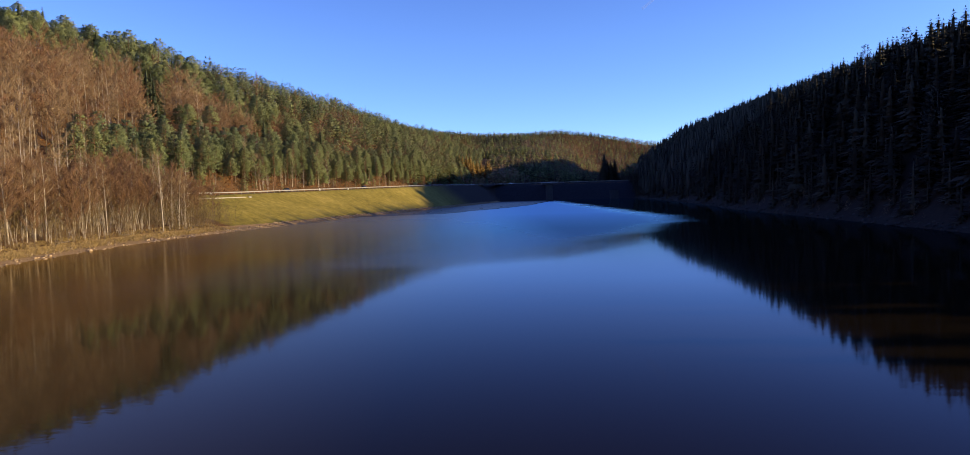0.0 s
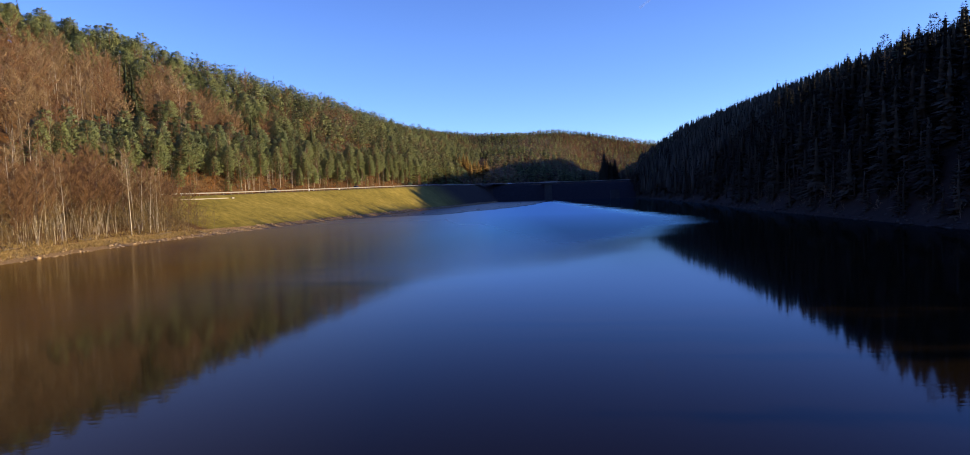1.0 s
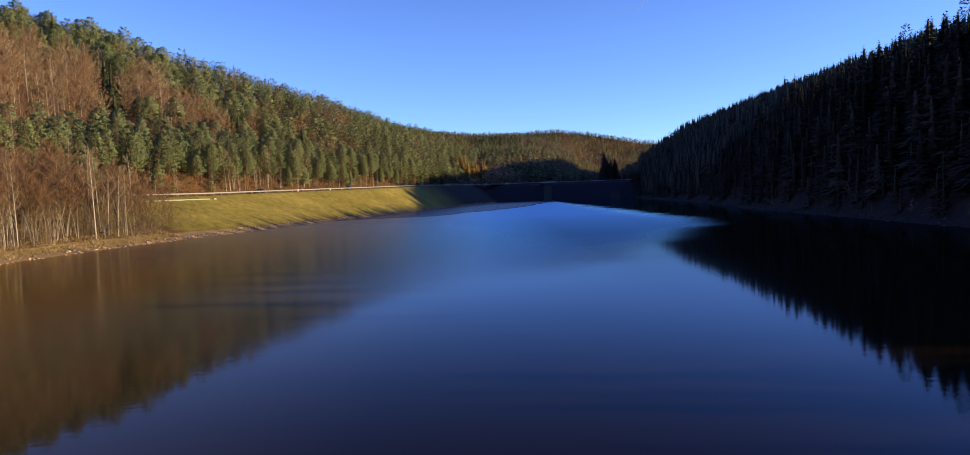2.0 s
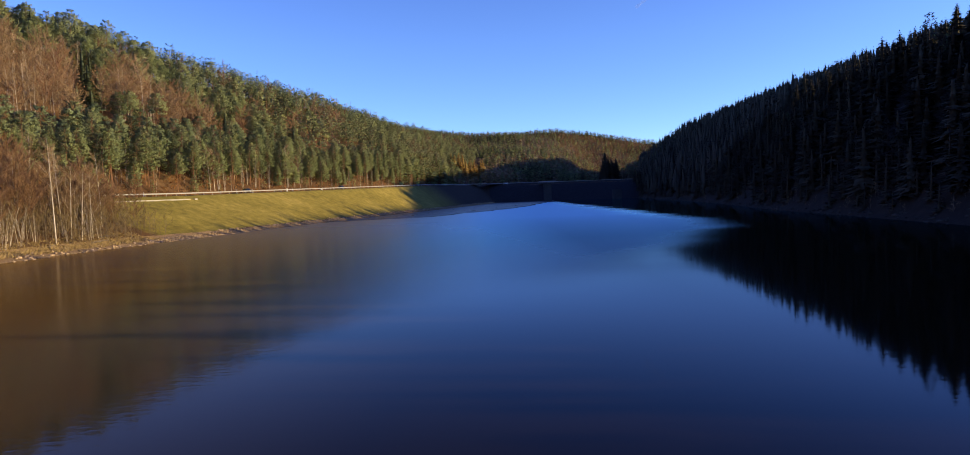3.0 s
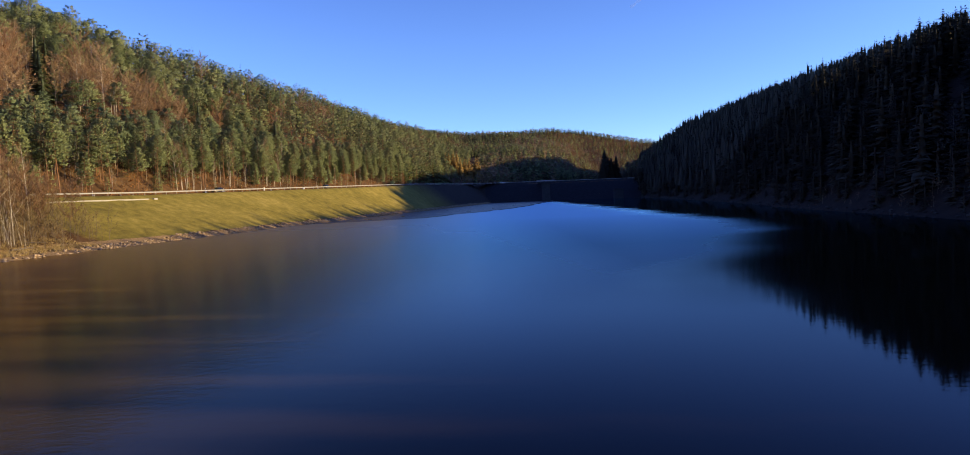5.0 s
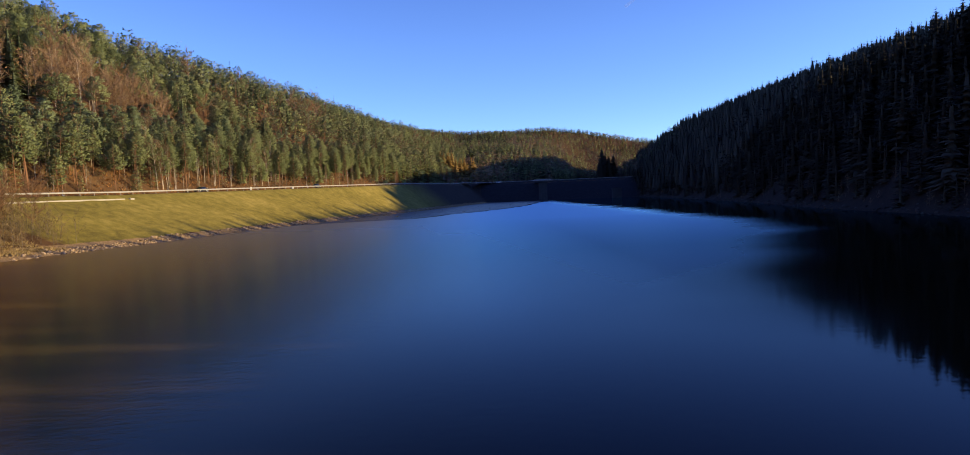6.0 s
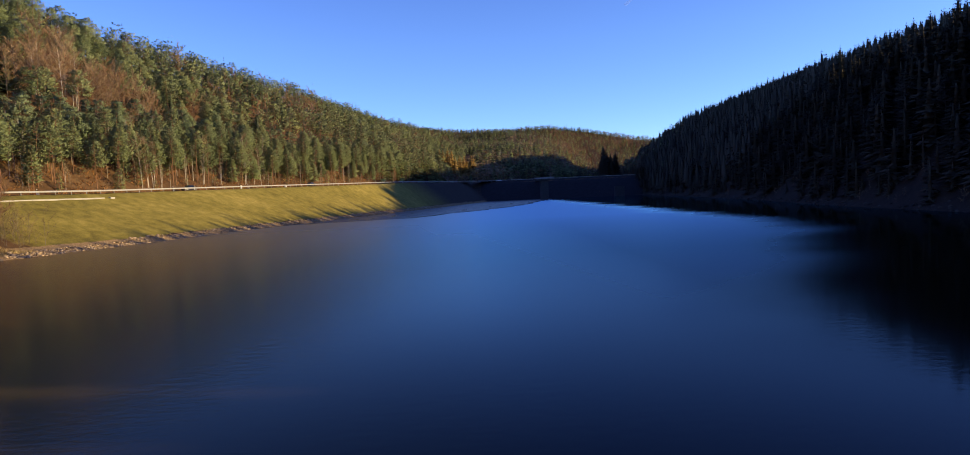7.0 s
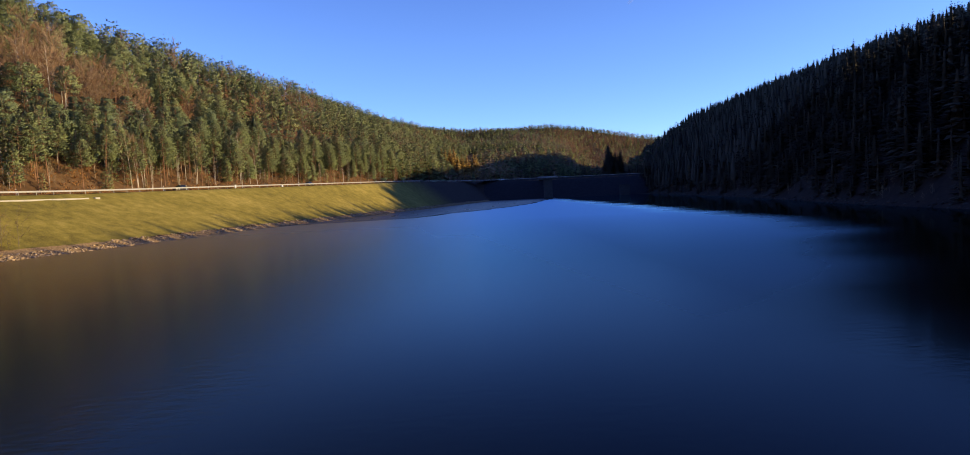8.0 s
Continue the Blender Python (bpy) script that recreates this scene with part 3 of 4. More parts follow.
def brown_wood(x, y, g):
    """Above 0 where leafless beeches stand; g is the distance uphill of the road's cutting."""
    main = np.minimum(np.minimum((g - 21 * smooth((y - 184) / 10)) / 6, (68 - g) / 12 + np.maximum(232 - y, 0) / 25), (242 + 1.2 * (g - 32) - y) / 7)
    small = 1 - ((y - 276) / 22) ** 2 - ((g - 37) / 17) ** 2
    return np.maximum(np.clip(np.maximum(main, small), -1, 1) + 0.25 * lumps(x, y, 9.0, 2.0), patch(x, y, -98, 455, 12, 26))


# hillside over the road
P, R = scatter(-300, 0, 40, 900, 6.0, 3)
x, y = P[:, 0], P[:, 1]
d = (left_shore(y) - x) * 0.95
ridge_d = d - road_off(y) - 10.5
crest = (left_shore(y) - left_ridge(y)) * 0.95
keep = (ridge_d > 12) & (d < crest + 44) & (y > -1.2 * x - 22)
top = (d > crest - 16)[keep]
x, y, d, ridge_d = x[keep], y[keep], d[keep], ridge_d[keep]
z = land(x, y)
u = R.rand(len(x))
beech = brown_wood(x, y, ridge_d)
kind = np.where(beech + 0.6 * (u - 0.5) > 0.0, 2, np.where(u < 0.07, np.where(beech > -0.3, 2, 1), 0))
kind = np.where((kind == 0) & (u > 0.955), 2, kind)
kind = np.where(top, np.where(u < 0.14, 1, 0), kind)
kind = np.where((np.abs(y - 253 - 1.2 * (ridge_d - 40)) < 4) & (np.abs(ridge_d - 42) < 14), 1, kind)
planted = ((ridge_d < 23) & (y > 192) & (y < 430)) | (((y - 338) / 7) ** 2 + ((ridge_d - 38) / 6) ** 2 < 1)
near = (y < 345) & ~planted
far = (y >= 345) & ~planted
size = R.uniform(0.68, 1.0, len(x)) * np.where(kind == 2, 1.2, 1.0) * np.where((y > 540) & (y < 632) & (ridge_d < 50), 0.5, 1.0)
rows = np.stack([x, y, z - 0.3, size], 1)
PINES = [pine(i, 16.0 + 1.5 * (i % 4), 10, 7, 24, 0.51, 0.48 + 0.05 * (i % 3), 0.25 + 0.025 * (i % 2), broad=0.40) for i in range(6)]
PINES_FAR = [pine(20 + i, 17 + i % 3, 7, 5, 6, 0.92, 0.46, 0.25, sides=3, broad=0.36) for i in range(4)]
SPRUCES = [spruce(40 + i, 18 + i, 22, 9, fat=1.25) for i in range(3)]
SPRUCES_FAR = [spruce(50 + i, 18 + i, 11, 6, 3, fine=1, fat=1.5) for i in range(3)]
BEECHES = [bare(60 + i, 14 + i, 15, 860, 0.0075, thick=0.032, wide=0.36, leaves=(20, 90, 40, 0)[i]) for i in range(4)]
BEECHES_FAR = [bare(70 + i, 17 + i, 6, 100, thick=0.09, wide=0.26, leaves=20, sides=3) for i in range(3)]
forest("pine_wood", PINES, rows[near & (kind == 0)], [PINE_BARK, PINE_NEEDLES], "dense sunlit pine wood covering the hillside", "forest")
forest("pine_wood", PINES_FAR, rows[far & (kind == 0)], [PINE_BARK, PINE_NEEDLES], "more distant pine wood on the hillside", "forest")
forest("spruce_wood", SPRUCES, rows[near & (kind == 1)], [DARK_BARK, FIR_NEEDLES], "dark spruces among the pines on the hillside", "forest")
forest("spruce_wood", SPRUCES_FAR, rows[far & (kind == 1)], [DARK_BARK, FIR_NEEDLES], "distant dark spruces among pines", "forest")
forest("beech_wood", BEECHES, rows[near & (kind == 2)], [GREY_BARK, BEECH_TWIGS], "leafless reddish-brown beech wood on the hillside", "forest")
forest("beech_wood", BEECHES_FAR, rows[far & (kind == 2)], [GREY_BARK, BEECH_TWIGS], "distant leafless brown broadleaf trees", "forest")

# young plantation above the road
P, R = scatter(-140, -40, 168, 432, 4.7, 17)
x, y = P[:, 0], P[:, 1]
d = (left_shore(y) - x) * 0.95 - road_off(y) - 10.5
gap = lumps(x, y, 11.0, 5.0) > 0.62
keep = (d > 11) & (d < 22.5) & ~gap & (y > 197)
x, y = x[keep], y[keep]
PLANTED = [pine(140 + i, 12.0 + 0.7 * i, 11, 7, 24, 0.44, 0.28 + 0.04 * (i % 2), 0.27, sides=4, broad=0.40) for i in range(5)]
PLANTED_FAR = [pine(150 + i, 12.0 + 0.8 * i, 8, 5, 9, 0.72, 0.28, 0.25, sides=3, broad=0.36) for i in range(3)]
rows = np.stack([x, y, land(x, y) - 0.2, R.uniform(0.74, 1.0, len(x))], 1)
forest("pine_plantation", PLANTED, rows[y < 320], [PINE_BARK, YOUNG_NEEDLES], "dense even stand of young bluish-green pines above the road", "forest")
forest("pine_plantation", PLANTED_FAR, rows[y >= 320], [PINE_BARK, YOUNG_NEEDLES], "young green pines farther along the road", "forest")

R = np.random.RandomState(77)
P = np.stack([R.uniform(-165, -105, 200), R.uniform(130, 290, 200)], 1)
P = P[brown_wood(P[:, 0], P[:, 1], (left_shore(P[:, 1]) - P[:, 0]) * 0.95 - road_off(P[:, 1]) - 10.5) > 0.1]
pale = [(a, b, float(land(a, b)) - 0.3, R.uniform(0.8, 1.15)) for a, b in P]
forest("birch_wood", [bare(130 + i, 16, 10, 200, 0.0075, 0.14, 0.36, 0.03) for i in range(3)], pale, [BIRCH_BARK, BIRCH_TWIGS], "pale birches scattered in the brown hillside wood", "forest")
pale = [(a, b, float(land(a, b)) - 0.3, R.uniform(0.6, 1.0)) for a, b in np.stack([R.uniform(-75, -30, 70), R.uniform(520, 720, 70)], 1)]
forest("birch_wood", [bare(135 + i, 15, 5, 90, 0.008, 0.16, 0.2, 0.09, 30, 3) for i in range(3)], pale, [BIRCH_BARK, BIRCH_TWIGS], "grey-green bare birches at the end of the hillside", "forest")

# shaded hillside across the lake
P, R = scatter(60, 340, -120, 820, 5.6, 5)
x, y = P[:, 0], P[:, 1]
d = x - right_shore(y)
z = land(x, y)
ridge = np.interp(y, [-900, 100, 167, 319, 498, 632, 900], [118, 112, 116, 148, 198, 221, 235])
keep = (d > 4.5) & (x < ridge + 24 + 90 * (y > 200) * (R.rand(len(x)) < 0.5)) & (z > 2) & (y < 810) & (np.random.RandomState(8).rand(len(x)) < smooth((y - 5) / 75)) & ((y < 500) | (x > 142 + (y - 600) * 0.25))
x, y, z = x[keep], y[keep], z[keep]
u = R.rand(len(x))
rows = np.stack([x, y, z - 0.3, R.uniform(0.68, 0.88, len(x)) * np.where(R.rand(len(x)) < 0.08, 1.08, 1.0) * np.where((y > 235) & (y < 318), 0.92, 1.0) * np.where(u >= 0.86, 0.88, 1.0)], 1)
MIDS = [spruce(80 + i, 17 + i, 8, 5, 0, 0.05, 2, 1.65) for i in range(3)]
MIDP = [pine(90 + i, 17 + i, 8, 5, 6, 0.95, 0.14, 0.22, sides=0, broad=0.36) for i in range(4)]
NEARS = [spruce(180 + i, 15.5 + 0.9 * i, 19, 8, 0, 0.03, 3, 1.65, 0.3) for i in range(5)]
NEARP = [pine(190 + i, 16.0 + i, 13, 6, 14, 0.60, 0.2, 0.21, sides=3) for i in range(4)]
close = (y < 340) & (x < np.interp(y, [-900, 100, 167, 319, 498], [118, 112, 116, 148, 198]) + 14)
for grade, sp, fr in ((close, NEARS, NEARP), (~close, MIDS, MIDP)):
    forest("spruce_wood", sp, rows[grade & (u < 0.86)], [DARK_BARK, SPRUCE_NEEDLES], "dark spruce wood on the shaded slope", "forest")
    forest("fir_wood", fr, rows[grade & (u >= 0.86) & (u < 0.995)], [DARK_BARK, SPRUCE_NEEDLES], "dense dark fir wood on the shaded slope", "forest")
    forest("pine_wood", fr, rows[grade & (u >= 0.995)], [PINE_BARK, PINE_NEEDLES], "a few pines on the shaded slope", "forest")

P, R = scatter(60, 170, 56, 640, 4.0, 6)
x, y = P[:, 0], P[:, 1]
d = x - right_shore(y)
keep = (d > 2.4) & (d < 14)
x, y = x[keep], y[keep]
YOUNG = [spruce(85 + i, 7.5 + i, 10, 7, 3, 0.0, 3, 1.5, 0.22) for i in range(3)]
forest("young_spruces", YOUNG, np.stack([x, y, land(x, y) - 0.2, R.uniform(0.5, 1.2, len(x))], 1), [DARK_BARK, SPRUCE_NEEDLES], "young dark spruces down to the shaded shore", "forest")

# far hills
P, R = scatter(-260, 480, 575, 960, 6.0, 9)
Q, R = scatter(-260, 480, 960, 1340, 6.0, 10)
P = np.concatenate([P, Q])
x, y = P[:, 0], P[:, 1]
d = left_shore(y) - x
z = land(x, y)
keep = (z > 13.5) & ~((d > 46) & (d < 180) & (y < 900)) & (x > -0.13 * y - 25) & (x < 0.29 * y + 15) & ((y > 618) | (x < 5)) & (((x + 9) / 17) ** 2 + ((y - 638) / 26) ** 2 > 1)
x, y, z = x[keep], y[keep], z[keep]
u = R.rand(len(x)) + 0.35 * lumps(x, y, 45.0, 4.0) + 0.40 * smooth((x - 30) / 90) * smooth((y - 700) / 100) * smooth((1230 - y) / 120) - 0.08
rows = np.stack([x, y, z - np.interp(y, [900, 1150], [1.5, 3.2]), R.uniform(0.75, 1.0, len(x)) * np.interp(y, [850, 1000, 1200], [1.0, 0.92, 0.82]) * np.where((np.abs(x + 14) < 17) & (y < 640), 0.72, 1.0)], 1)
TINYP = [pine(100 + i, 13 + i, 6, 4, 3, 1.5, 0.0, 0.25, sides=0, broad=0.42) for i in range(3)]
TINYS = [spruce(110 + i, 13 + 1.2 * i, 8, 6, 0, 0.0, 1, 1.8) for i in range(4)]
TINYB = [pine(120 + i, 11 + i, 6, 4, 4, 1.9, 0.0, 0.30, sides=0, broad=0.22) for i in range(3)]
pale = (np.abs(x + 10) < 45) & (y < 760) & (R.rand(len(x)) < 0.55)
forest("pine_wood", TINYS + TINYP + TINYP, rows[(u > 0.32) & (u < 0.72) & ~pale], [PINE_BARK, PINE_NEEDLES], "distant mixed pine wood on far hills", "forest")
forest("spruce_wood", TINYS, rows[(u <= 0.32) & ~pale], [DARK_BARK, FIR_NEEDLES], "distant spruce wood on far hills", "forest")
forest("birch_wood", TINYB, rows[(u < 0.72) & pale], [BIRCH_BARK, BIRCH_TWIGS], "pale bare birches round the larches on the far slope", "forest")
half = R.rand(len(x)) < 0.55
forest("oak_wood", TINYB, rows[(u >= 0.72) & half], [GREY_BARK, HAZY_TWIGS], "distant leafless brown wood on far hills, greyed for haze", "forest")
forest("beech_wood", TINYB, rows[(u >= 0.72) & ~half], [GREY_BARK, BEECH_TWIGS], "distant leafless reddish-brown wood on far hills", "forest")


# ---- trees of their own: the edge of the wood above the road ----
def stand(makers, spots, seed):
    """Copies of a few trees, turned and sized at random, one for each spot (x, y)."""
    r = np.random.RandomState(seed)
    first = [None] * len(makers)
    for i, (px, py) in enumerate(spots):
        k = i % len(makers)
        s = r.uniform(0.82, 1.12)
        at = pose(px, py, float(land(px, py)) - 0.15, r.normal() * 1.9, r.normal() * 1.9, r.uniform(0, 360))
        if first[k] is None:
            first[k] = makers[k]()
            ob = first[k]
            ob.matrix_basis = at
        else:
            ob = copy_thing(first[k], at)
        ob.scale = (s, s, s * r.uniform(0.93, 1.08))


def pine_maker(seed):
    high, low = (14.5, 11.5, 15.5, 10.0, 16.5, 12.5, 8.5)[seed % 7], (0.40, 0.28, 0.38, 0.18, 0.42, 0.30, 0.10)[seed % 7]
    return lambda: tree_thing("pine_tree", pine(seed, high, 14, 6, 22, 0.40, low + 0.06, 0.24, 6, broad=0.36, limbs=3), [PINE_BARK, PINE_NEEDLES], "tall Scots pine with bare reddish trunk beside the road", "tree", "pines along the road")


def birch_maker(seed, high, label, twigs=420):
    return lambda: tree_thing("birch_tree", bare(seed, high, 12, twigs, 0.0068, 0.16, 0.36, 0.020, 0, 6), [BIRCH_BARK, BIRCH_TWIGS], label, "tree", "birches on the shore")


def alder_maker(seed, high):
    return lambda: tree_thing("alder_tree", bare(seed, high, 16, 1250, 0.0050, 0.33, 0.24, 0.027, 0, 5), [GREY_BARK, ALDER_TWIGS], "slender leafless alder with reddish-brown twigs on the shore", "tree", "alders on the shore")


R = np.random.RandomState(31)
spots = []
for y in np.arange(174, 440, 3.1):
    for row in (2.2, 5.4, 9.0):
        yy = y + R.uniform(-1.2, 1.2)
        off = road_off(yy) + 10.5 + row + R.uniform(-1.6, 1.6)
        if R.rand() < 0.24:
            continue
        spots.append((float(left_shore(yy) - off / 0.95), yy))
stand([pine_maker(203 + i) for i in range(7)], spots, 4)
rows = []
for yy in np.arange(400, 545, 2.6):
    for row in (1.0, 5.0, 9.0):
        q = yy + R.uniform(-1.2, 1.2)
        px = float(left_shore(q) - (road_off(q) + 10.5 + row + R.uniform(-1.6, 1.6)) / 0.95)
        if yy > 436 or row < 2:
            rows.append((px, q, float(land(px, q)) - 0.3, R.uniform(0.45, 0.95)))
forest("pine_wood", PINES_FAR + SPRUCES_FAR, rows, [PINE_BARK, PINE_NEEDLES], "pines along the road towards the dam", "forest")
rows = []
for q in R.uniform(172, 460, 150):
    px = float(left_shore(q) - (road_off(q) + 10.5 + 0.5 + 11 * R.rand() ** 1.3) / 0.95)
    rows.append((px, q, float(land(px, q)) - 0.1, R.uniform(0.45, 1.2)))
forest("young_pines", [pine(320 + i, 5.5 + i, 9, 5, 8, 0.36, 0.08, 0.2, sides=4) for i in range(3)], rows, [PINE_BARK, PINE_NEEDLES], "bushy young pines at the foot of the wood", "saplings")
PALE = "pale-stemmed leafless birch at the edge of the pines"
stand([birch_maker(220 + i, 15.0, PALE) for i in range(3)], [(-88.0, 249.6), (-87.4, 251.7), (-86.8, 253.2), (-75.6, 294.0), (-74.2, 299.0), (-81.6, 274.6), (-72.8, 302.0), (-96.8, 262.0), (-82.2, 318.0)], 6)

stand([lambda k=i: tree_thing("larch_tree", spruce(260 + k, 20.0 + k, 16, 8, 5, 0.12, fat=1.6, core=0.2), [DARK_BARK, LARCH_NEEDLES], "golden autumn larch glowing on the far slope", "tree", "golden larches") for i in range(3)],
      [(-21, 632), (-17, 640), (-12, 634), (-8, 643), (-3, 636), (-19, 649), (-14, 655), (-7, 652), (-1, 647), (3, 641), (-10, 627), (-4, 660), (-24, 640), (-16, 629), (-6, 630), (0, 655), (-18, 660), (7, 648)], 14)

# grove on the shore: birches and alders in front of the road
spots_b, spots_a = [], []
for y in np.arange(62, 176, 2.1):
    for row in np.arange(9.5, 26, 3.0):
        yy, off = y + R.uniform(-1.0, 1.0), row + R.uniform(-1.4, 1.4)
        if yy > 168 and off > 18:
            continue
        q = R.rand() if yy < 172 else R.uniform(0.45, 0.8)
        p = (float(left_shore(yy) - off / 0.95), yy)
        if q < (0.42 if row < 11 else 0.20):
            spots_b.append(p)
        elif q < 0.62:
            spots_a.append(p)
stand([birch_maker(230 + i, 13.0 + 1.7 * i, "slender white-barked leafless birch on the lake shore") for i in range(4)], spots_b, 8)
stand([alder_maker(240 + i, 10.0 + 1.3 * i) for i in range(4)], spots_a, 9)
stand([birch_maker(250, 22.0, "tall white-barked birch leaning over the shore", 600)], [(-88.5, 124.5)], 3)

# ---- undergrowth ----
SHRUBS = [bare(300 + i, 2.6, 5, 46, 0.010, 0.34, 0.05, 0.030, 0, 3) for i in range(4)]


def thicket(name, spots, label, seed):
    r = np.random.RandomState(seed)
    rows = [(px, py, float(land(px, py)) - 0.1, r.uniform(0.45, 1.45)) for px, py in spots]
    return forest(name, SHRUBS, rows, [GREY_BARK, BIRCH_TWIGS], label, "shrubs")


R = np.random.RandomState(43)
low_y, low_d = R.uniform(60, 178, 520), 7.0 + 17 * R.rand(520)
rows = [(float(left_shore(a) - b / 0.95), a, R.uniform(0.5, 1.15)) for a, b in zip(low_y, low_d)]
rows += [(float(left_shore(a) - b / 0.95), a, q) for a, b, q in zip(R.uniform(156, 181, 190), 4.5 + 19 * R.rand(190), R.uniform(0.35, 1.0, 190))]
forest("shore_brushwood", [bare(310 + i, 4.6 + i, 9, 126, 0.006, 0.42, 0.03, 0.030, 0, 3) for i in range(4)], [(px, py, float(land(px, py)) - 0.1, q) for px, py, q in rows], [GREY_BARK, BRUSH_TWIGS], "olive-brown leafless bushes between the birches", "shrubs")
low_y, low_d = R.uniform(60, 169, 260), 8.0 + 15 * R.rand(260)
rows = [(float(left_shore(a) - b / 0.95), a, R.uniform(0.5, 1.15)) for a, b in zip(low_y, low_d)]


def leaning_stems(seed):
    T = Tree(seed)
    for k in range(3):
        a, w, h = T.r.rand() * 6.283, T.r.uniform(0.6, 2.2), T.r.uniform(5.0, 9.0)
        T.limb([(0.3 * math.cos(a), 0.3 * math.sin(a), 0), (0.45 * w * math.cos(a), 0.45 * w * math.sin(a), h * 0.5), (w * math.cos(a), w * math.sin(a), h)], 0.040, 0.015, 4)
        c = np.array([w * math.cos(a), w * math.sin(a), h])
        T.twigs(c * T.r.uniform(0.6, 1.0, (24, 1)), T.r.normal(size=(24, 3)) * 0.6 + (0, 0, 0.8), 1.0, 0.016)
    return T.done()


low_y, low_d = R.uniform(176, 440, 170), 0.6 + 8 * R.rand(170)
bushes = [(float(left_shore(a) - (road_off(a) + 10.5 + b) / 0.95), a, R.uniform(0.25, 0.8)) for a, b in zip(low_y, low_d)]
forest("roadside_bushes", [bare(315 + i, 4.6 + i, 9, 150, 0.006, 0.42, 0.03, 0.018, 0, 3) for i in range(3)], [(px, py, float(land(px, py)) - 0.1, q) for px, py, q in bushes], [GREY_BARK, BRUSH_TWIGS], "brown leafless bushes at the edge of the pine wood", "shrubs")
forest("leaning_birches", [leaning_stems(340 + i) for i in range(5)], [(px, py, float(land(px, py)) - 0.1, q) for px, py, q in rows], [BIRCH_BARK, BRUSH_TWIGS], "thin pale leaning stems crowded along the shore", "saplings")
R = np.random.RandomState(41)
low_y, low_d = R.uniform(60, 175, 460), 6.8 + 20 * R.rand(460)
thicket("shore_thicket", [(float(left_shore(a) - b / 0.95), a) for a, b in zip(low_y, low_d)], "leafless brown brushwood under the birches on the shore", 1)
low_y, low_d = R.uniform(110, 450, 420), 0.4 + 17 * R.rand(420) ** 1.4
thicket("roadside_thicket", [(float(left_shore(a) - (road_off(a) + 10.5 + b) / 0.95), a) for a, b in zip(low_y, low_d)], "rusty brown brushwood at the foot of the pine wood", 2)
low_y, low_d = R.uniform(90, 600, 240), R.uniform(2.5, 8, 240)
thicket("far_bank_thicket", [(float(right_shore(a) + b), a) for a, b in zip(low_y, low_d)], "dark bare brushwood along the shaded shore", 3)

low_y, low_d = R.uniform(185, 430, 190), 0.5 + 15 * R.rand(190) ** 1.3
rows = [(float(left_shore(a) - (road_off(a) + 10.5 + b) / 0.95), a) for a, b in zip(low_y, low_d)]
forest("young_birches", [bare(430 + i, 7.5 + i, 6, 44, 0.007, 0.12, 0.35, 0.025, 0, 4) for i in range(4)], [(px, py, float(land(px, py)) - 0.1, R.uniform(0.6, 1.3)) for px, py in rows], [BIRCH_BARK, BIRCH_TWIGS], "thin pale saplings between the pines above the road", "saplings")
BRACKEN = foliage("dead_bracken", (0.148, 0.061, 0.019), (0.365, 0.183, 0.065))


def bracken(seed):
    T = Tree(seed)
    a = T.r.rand(14) * 6.283
    T.twigs(np.stack([np.cos(a) * 0.3, np.sin(a) * 0.3, a * 0], 1), np.stack([np.cos(a), np.sin(a), T.r.uniform(0.5, 1.6, 14)], 1), 0.9, 0.09)
    return T.done()


low_y, low_d = R.uniform(100, 450, 3200), -1.5 + 26 * R.rand(3200) ** 1.2
rows = [(float(left_shore(a) - (road_off(a) + 10.5 + b) / 0.95), a) for a, b in zip(low_y, low_d)]
rows = [(px, py, float(land(px, py)) - 0.05, R.uniform(0.5, 1.4)) for px, py in rows]
forest("dead_bracken", [bracken(400 + i) for i in range(4)], rows, [BRACKEN, BRACKEN], "rusty dead bracken and leaves under the pines", "bracken")

def grass_tuft(seed):
    T = Tree(seed)
    a = T.r.rand(12) * 6.283
    T.twigs(np.stack([np.cos(a) * 0.25, np.sin(a) * 0.25, a * 0], 1), np.stack([np.cos(a), np.sin(a), T.r.uniform(0.5, 1.8, 12)], 1), 0.55, 0.05)
    return T.done()


low_y, low_d = R.uniform(60, 174, 2600), 2.6 + 7.5 * R.rand(2600)
rows = [(float(left_shore(a) - b * np.interp(a, [165, 196], [1.0, 0.55]) / 0.95), a) for a, b in zip(low_y, low_d)]
forest("dry_grass", [grass_tuft(420 + i) for i in range(4)], [(px, py, float(land(px, py)) - 0.04, R.uniform(0.5, 1.3)) for px, py in rows], [STRAW, STRAW], "straw-coloured dead grass tufts on the shore", "grass")

# ---- stones along the water ----
ICO = bmesh.new()
bmesh.ops.create_icosphere(ICO, subdivisions=1, radius=1.0)
ICO_V, ICO_T = np.array([v.co[:] for v in ICO.verts]), np.array([[v.index for v in f.verts] for f in ICO.faces])
ICO.free()


